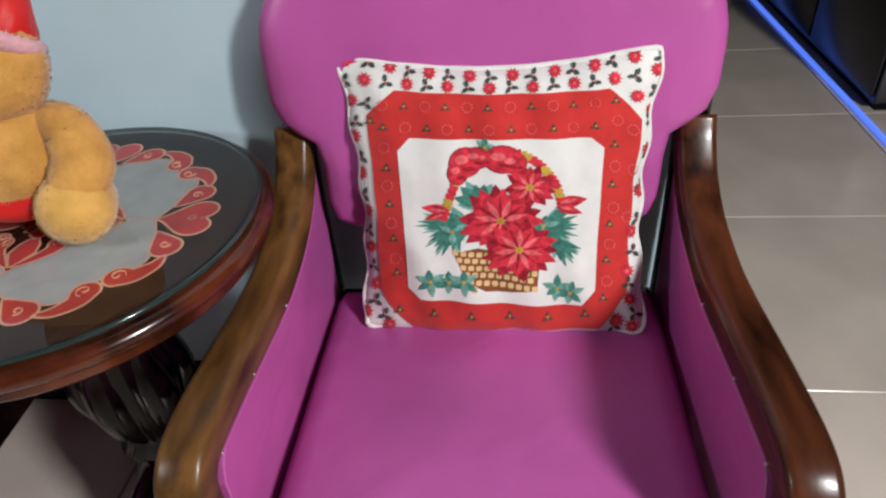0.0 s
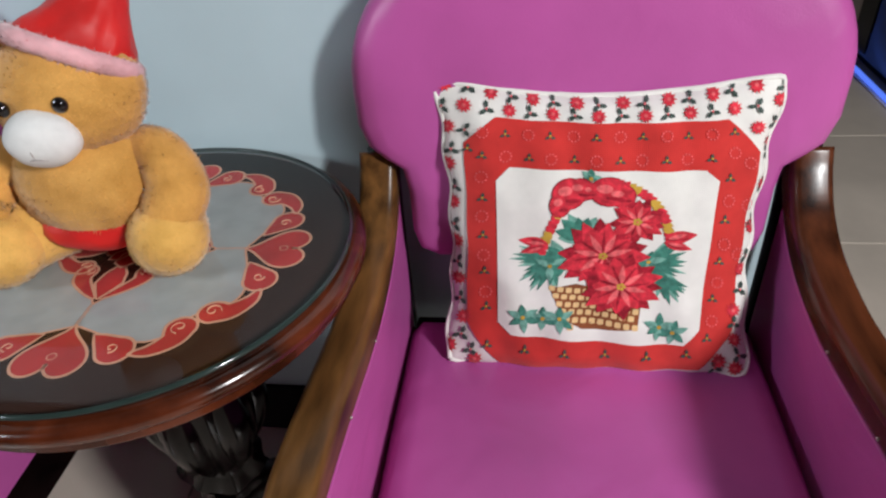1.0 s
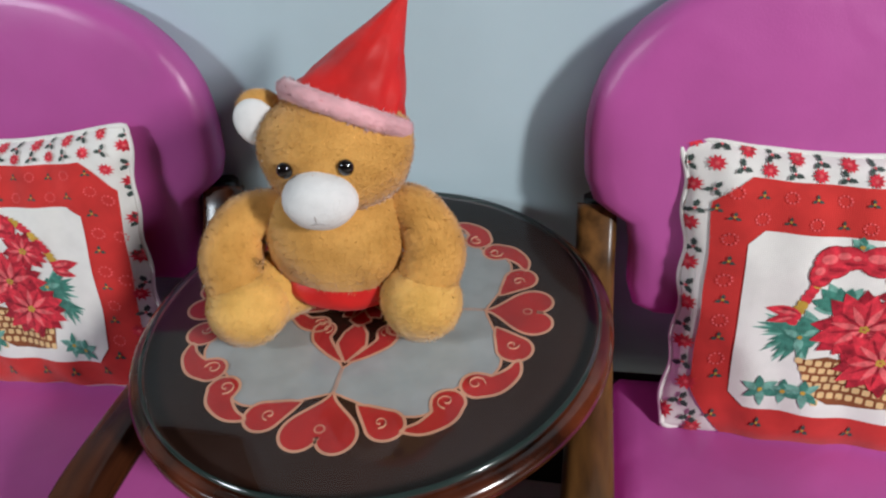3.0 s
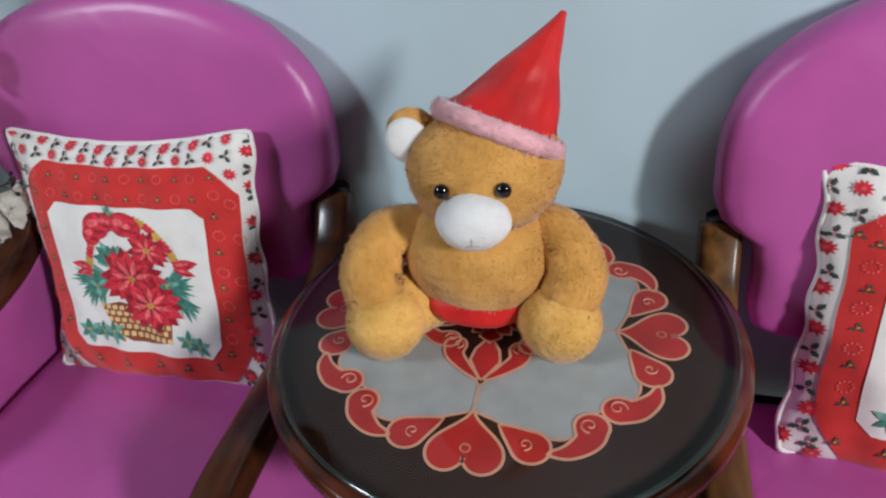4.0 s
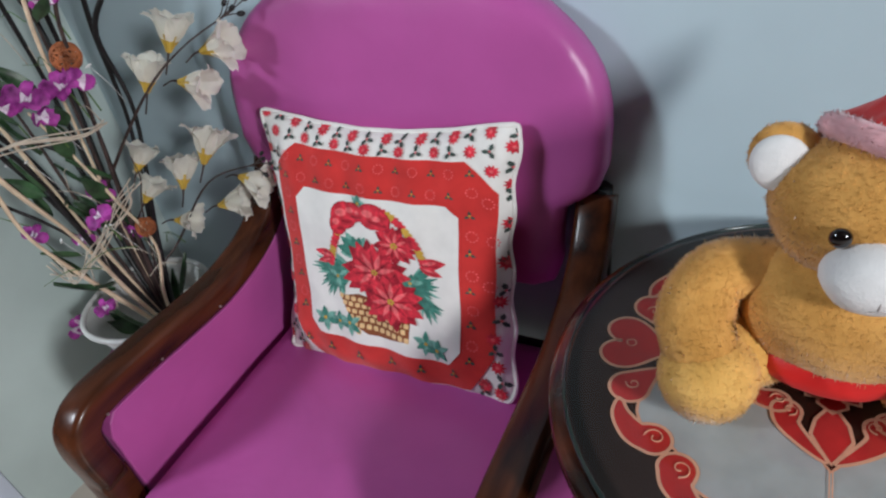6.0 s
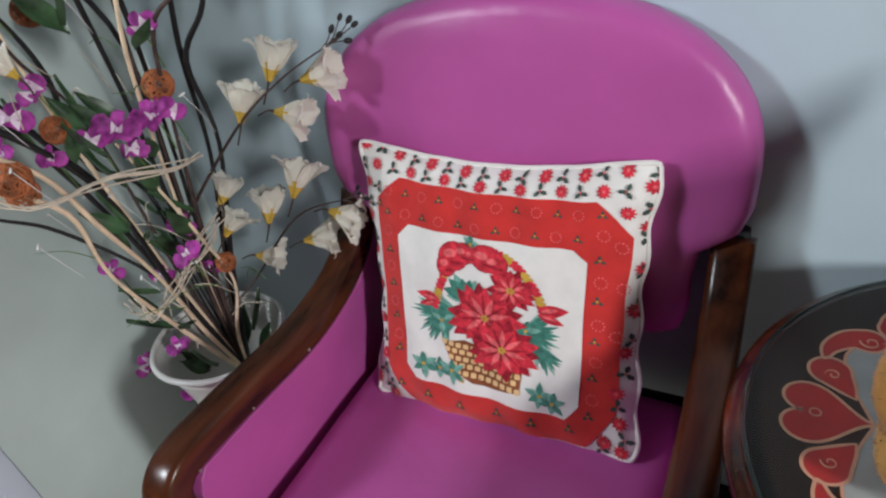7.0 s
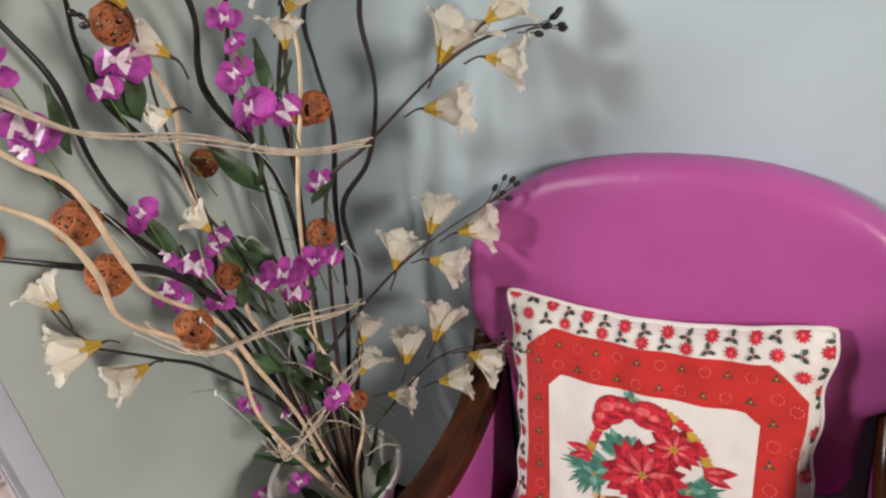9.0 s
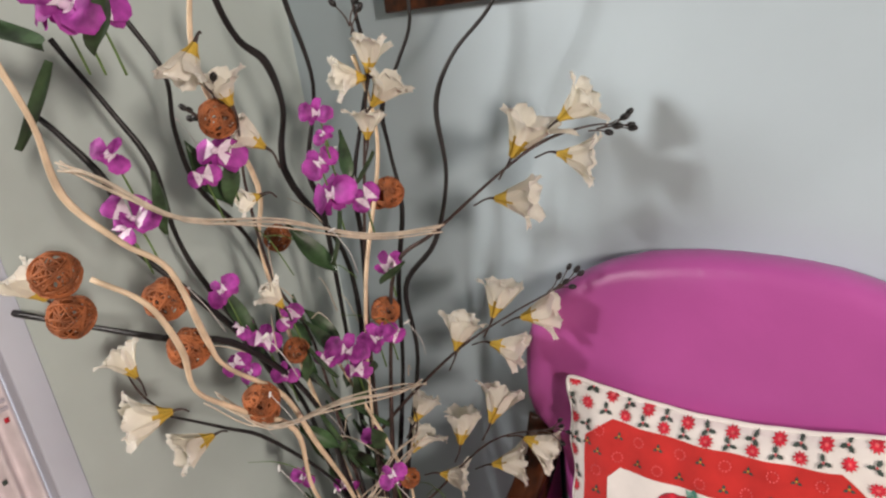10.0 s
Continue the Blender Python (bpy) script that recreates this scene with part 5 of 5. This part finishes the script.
for x, y, z, size in ((-1.441, 0.874, 0.586, 0.9), (-1.525, 0.763, 0.635, 0.8), (-1.483, 0.810, 0.604, 0.8), (-1.395, 0.562, 1.333, 1.5), (-1.387, 0.577, 1.330, 1.2), (-1.415, 0.558, 1.335, 1.0), (-1.430, 0.779, 0.859, 0.8), (-1.484, 0.698, 0.871, 0.7), (-1.343, 0.780, 0.692, 0.85),
                      (-1.590, 0.770, 0.405, 0.95), (-1.495, 0.775, 0.372, 0.9), (-1.500, 0.790, 0.460, 0.8)):
    orchid_at((x, y, z), size)
for p, w, s in (((-1.385, 0.79, 1.00), (0.5, 0.2, 1), 0.8), ((-1.385, 0.79, 0.99), (-0.8, -0.2, 0.7), 0.9), ((-1.401, 0.675, 1.115), (-0.8, 0, 0.8), 0.9), ((-1.401, 0.675, 1.115), (0.5, 0, 1), 0.7), ((-1.44, 0.615, 1.10), (0.4, 0, 1), 0.75), ((-1.44, 0.615, 1.11), (-0.9, 0.1, 0.2), 0.7),
                ((-1.36, 0.818, 1.10), (-0.2, 0, 1), 0.7), ((-1.35, 0.82, 1.10), (0.8, 0, 0.6), 0.6), ((-1.445, 0.8, 0.77), (-0.7, -0.3, 0.8), 0.9), ((-1.434, 0.836, 0.74), (0.4, -0.2, 1), 0.9), ((-1.43, 0.545, 1.30), (-1, 0, 0.2), 1.0), ((-1.42, 0.545, 1.29), (-0.6, -0.2, -1), 1.0), ((-1.393, 0.569, 1.29), (0.8, 0, 0.6), 0.8),
                ((-1.469, 0.705, 0.93), (-0.5, -0.2, 0.8), 0.8), ((-1.46, 0.80, 0.50), (-0.8, -0.6, 0.2), 1.0), ((-1.48, 0.78, 0.53), (-0.7, -0.3, 0.7), 0.9), ((-1.44, 0.84, 0.60), (-0.2, -0.6, 0.8), 0.9), ((-1.42, 0.85, 0.66), (0.4, -0.5, 0.8), 0.8), ((-1.49, 0.80, 0.80), (0.2, -0.5, 1), 0.9), ((-1.37, 0.85, 0.95), (0.9, 0, 0.5), 0.6)):
    place("leaf", LEAF_ME, facing(p, w, rnd.uniform(-0.6, 0.6), s), "dark green cloth leaf")
for p, s in (((-1.40, 0.882, 0.89), 1.0), ((-1.438, 0.672, 0.857), 1.1), ((-1.45, 0.68, 0.832), 0.95), ((-1.363, 0.891, 1.069), 1.0), ((-1.388, 0.893, 1.062), 0.9), ((-1.573, 0.857, 0.996), 1.0), ((-1.448, 0.605, 0.965), 1.15), ((-1.447, 0.595, 1.032), 1.15), ((-1.535, 0.53, 1.076), 1.25), ((-1.545, 0.535, 1.022), 1.2), ((-1.458, 0.757, 0.879), 0.85), ((-1.373, 0.664, 1.215), 0.95), ((-1.40, 0.87, 0.60), 0.8)):
    place("rattan_ball", BALL, Matrix.Translation(p) @ Euler((s * 9, s * 5, p[0] * 30)).to_matrix().to_4x4() @ Matrix.Scale(s, 4), "woven orange-brown rattan ball")


for k in range(26):
    t = rnd.random()
    p = (-1.47 + rnd.uniform(-0.06, 0.07), 0.84 + rnd.uniform(-0.09, 0.05), 0.50 + 0.36 * t)
    place("leaf", LEAF_ME, facing(p, (rnd.uniform(-0.9, 0.9), rnd.uniform(-0.8, 0.1), rnd.uniform(0.3, 1.0)), rnd.uniform(-1, 1), rnd.uniform(0.45, 0.85)), "dark green cloth leaf")
for k in range(10):
    a = k * 0.63
    place("leaf", LEAF_ME, facing((VX + 0.02 + 0.05 * math.cos(a), VY + 0.05 * math.sin(a), 0.375 + 0.02 * (k % 3)), (math.cos(a), math.sin(a), 1.3), rnd.uniform(-1, 1), rnd.uniform(0.6, 0.9)), "dark green cloth leaf")
for k in range(34):
    a = Vector((-1.44 + rnd.uniform(-0.08, 0.10), 0.82 + rnd.uniform(-0.11, 0.09), 0.52 + 0.5 * rnd.random()))
    d = Vector((rnd.uniform(-1, 1), rnd.uniform(-0.6, 0.3), rnd.uniform(-0.3, 1))).normalized() * rnd.uniform(0.04, 0.10)
    tube("wisp", [tuple(a), tuple(a + d * 0.5 + Vector((0, 0, 0.012))), tuple(a + d)], [0.0009, 0.0007, 0.0004], RAFFIA if k % 3 else GREEN_STEM, flowers, "thin dried wisp", 5, 4)


for k in range(16):
    p = Vector((-1.44 + rnd.uniform(-0.16, 0.12), 0.76 + rnd.uniform(-0.15, 0.13), 0.62 + 0.58 * rnd.random()))
    place("bulb", BULB_ME, facing(p, (rnd.uniform(-1, 1), rnd.uniform(-1, 0.2), rnd.uniform(-0.6, 1)), 0, rnd.uniform(0.6, 0.9)), "tiny clear string-light bulb")
    tube("wire", [tuple(p), tuple(p + Vector((0.012, 0.01, -0.03))), tuple(p + Vector((0.0, 0.03, -0.07)))], [0.0005] * 3, BULB, flowers, "thin clear wire", 4, 4)


BUD = mesh_object("bud", *ellipsoid((0, 0, 0.004), (0.0042, 0.0042, 0.0065), seg=10, rings=8), STEM)


def bud_spray(tip, way, forks):
    """Thin twigs that fork from a branch's tip, each with a dark bud at its end."""
    way = Vector(way).normalized()
    for k in range(forks):
        start = Vector(tip) - way * (0.010 * (k // 2))
        out = (way + Vector((rnd.uniform(-0.55, 0.55), rnd.uniform(-0.55, 0.55), rnd.uniform(-0.6, 0.6)))).normalized()
        end = start + out * rnd.uniform(0.016, 0.030)
        tube("bud_twig", [tuple(start - way * 0.006), tuple(start + out * 0.007), tuple(end)], [0.0011, 0.0009, 0.0008], STEM_BROWN, flowers, "", 5, 3)
        place("bud", BUD, facing(end, out, 0, rnd.uniform(0.75, 1.05)), "dark flower bud")


for tip, way, forks in (((-1.100, 1.036, 1.127), (0.8, 0.6, 0.1), 7), ((-1.164, 0.989, 0.920), (0.8, 0.5, 0.4), 6), ((-1.187, 0.962, 0.698), (0.9, 0.3, 0.3), 4), ((-1.395, 0.66, 1.215), (-0.8, -0.3, 0.4), 5), ((-1.335, 0.84, 1.29), (0, 0, 1), 3), ((-1.349, 0.645, 1.247), (0.5, -0.6, 0.6), 3)):
    bud_spray(tip, way, forks)

# ---- framed picture on the wall ----
picture = thing("framed_picture", "maroon wooden picture frame with a gold fillet on the wall", "picture", at=pose(-1.478, WALL_Y - 0.001, 1.292))
for x0, x1, z0, z1 in ((0, 0.62, 0, 0.035), (0, 0.62, 0.435, 0.47), (0, 0.035, 0.036, 0.434), (0.585, 0.62, 0.036, 0.434)):
    part("frame_bar", rbox(x0, x1, -0.024, 0, z0, z1, 0.004), FRAME_WOOD, picture)
for x0, x1, z0, z1 in ((0.030, 0.590, 0.0360, 0.041), (0.030, 0.590, 0.429, 0.434), (0.0355, 0.0405, 0.042, 0.428), (0.5795, 0.5845, 0.042, 0.428)):
    part("fillet", rbox(x0, x1, -0.017, -0.004, z0, z1, 0.001, 1), GOLD, picture)
part("print", rbox(0.037, 0.583, -0.010, -0.003, 0.037, 0.433, 0), PICTURE, picture, "dark printed picture")

# ---- cabinet and light strip beyond the passage ----
cabinet = thing("black_cabinet", "long low black gloss cabinet beyond the passage", "cabinet", at=pose(1.345, 2.40, 0))
part("body", rbox(0, 0.9, 0, 2.4, 0.03, 0.62, 0.006), BLACK_GLOSS, cabinet)
part("plinth", rbox(0.02, 0.88, 0.02, 2.38, 0, 0.03, 0), SKIRT, cabinet)
for k in range(4):
    part("door", rbox(-0.012, -0.001, 0.01 + 0.6 * k, 0.59 + 0.6 * k, 0.05, 0.60, 0.003), BLACK_GLOSS, cabinet)
strip_ob = thing("light_strip", "thin blue glowing light strip along the floor", "light strip", at=pose(1.297, 1.95, 0))
part("tube", rbox(0, 0.016, 0, 2.85, 0.0005, 0.014, 0.004), BLUE_GLOW, strip_ob)

# ---- printed curtain in the side opening ----
curtain = thing("curtain", "white curtain with small coloured prints beside the wall trim", "curtain")
cv, cf = [], []
for j in range(24):
    for i in range(30):
        t = i / 29
        cv.append((SIDE_X - 0.03 + 0.010 * math.sin(t * 14) * (1 + 0.2 * math.sin(j)), SIDE_END - 0.042 - 0.062 * t, 0.55 + 1.55 * j / 23))
for j in range(23):
    for i in range(29):
        a = j * 30 + i
        cf.append((a, a + 1, a + 31, a + 30))
ob = child("cloth", mesh_object("cloth", cv, cf, CURTAIN), curtain)
for k in range(7):
    y, z = SIDE_END - 0.052 - 0.017 * (k % 3) - 0.003 * math.sin(k * 2.3), 0.60 + 0.088 * k + 0.012 * math.sin(k * 1.7)
    part("printed_spot", rbox(SIDE_X - 0.0175, SIDE_X - 0.0168, y - 0.006, y, z, z + 0.007, 0), (PRINT_DARK, PRINT_RED)[k % 2], curtain)
for k in range(4):
    z = 0.64 + 0.23 * (k // 2) + 0.012 * (k % 2)
    part("printed_stripe", rbox(SIDE_X - 0.0182, SIDE_X - 0.0176, SIDE_END - 0.092, SIDE_END - 0.050, z, z + 0.006, 0), PRINT_STRIPE, curtain)
rod = child("rod", mesh_object("rod", *sweep([(SIDE_X - 0.03, SIDE_END - 0.042, 2.10), (SIDE_X - 0.03, 0.0, 2.10), (SIDE_X - 0.03, -0.55, 2.10)], [0.008] * 3, 8, 2), WOOD_DARK), curtain, "dark curtain rod")

# ---- floor tiles ----
STEP, GAP = 0.62, 0.0035
tile_v, tile_f = [], []
b = 0.0015
for z, d in ((-0.006, 0.0), (-b, 0.0), (0.0, b)):
    h = STEP / 2 - GAP / 2 - d
    tile_v += [(-h, -h, z), (h, -h, z), (h, h, z), (-h, h, z)]
for r in range(2):
    for k in range(4):
        a, c = r * 4 + k, r * 4 + (k + 1) % 4
        tile_f.append((a, c, c + 4, a + 4))
tile_f.append((8, 9, 10, 11))
TILE_ME = mesh_object("tile", tile_v, tile_f, TILE, smooth=False)
for i in range(-9, 6):
    for j in range(-7, 7):
        x, y = 0.66 + STEP * (i - 0.5), 1.16 + STEP * (j - 0.5)
        if ROOM_X0 < x < ROOM_X1 and ROOM_Y0 < y < ROOM_Y1:
            child("tile", TILE_ME, floor).location = (x, y, 0)
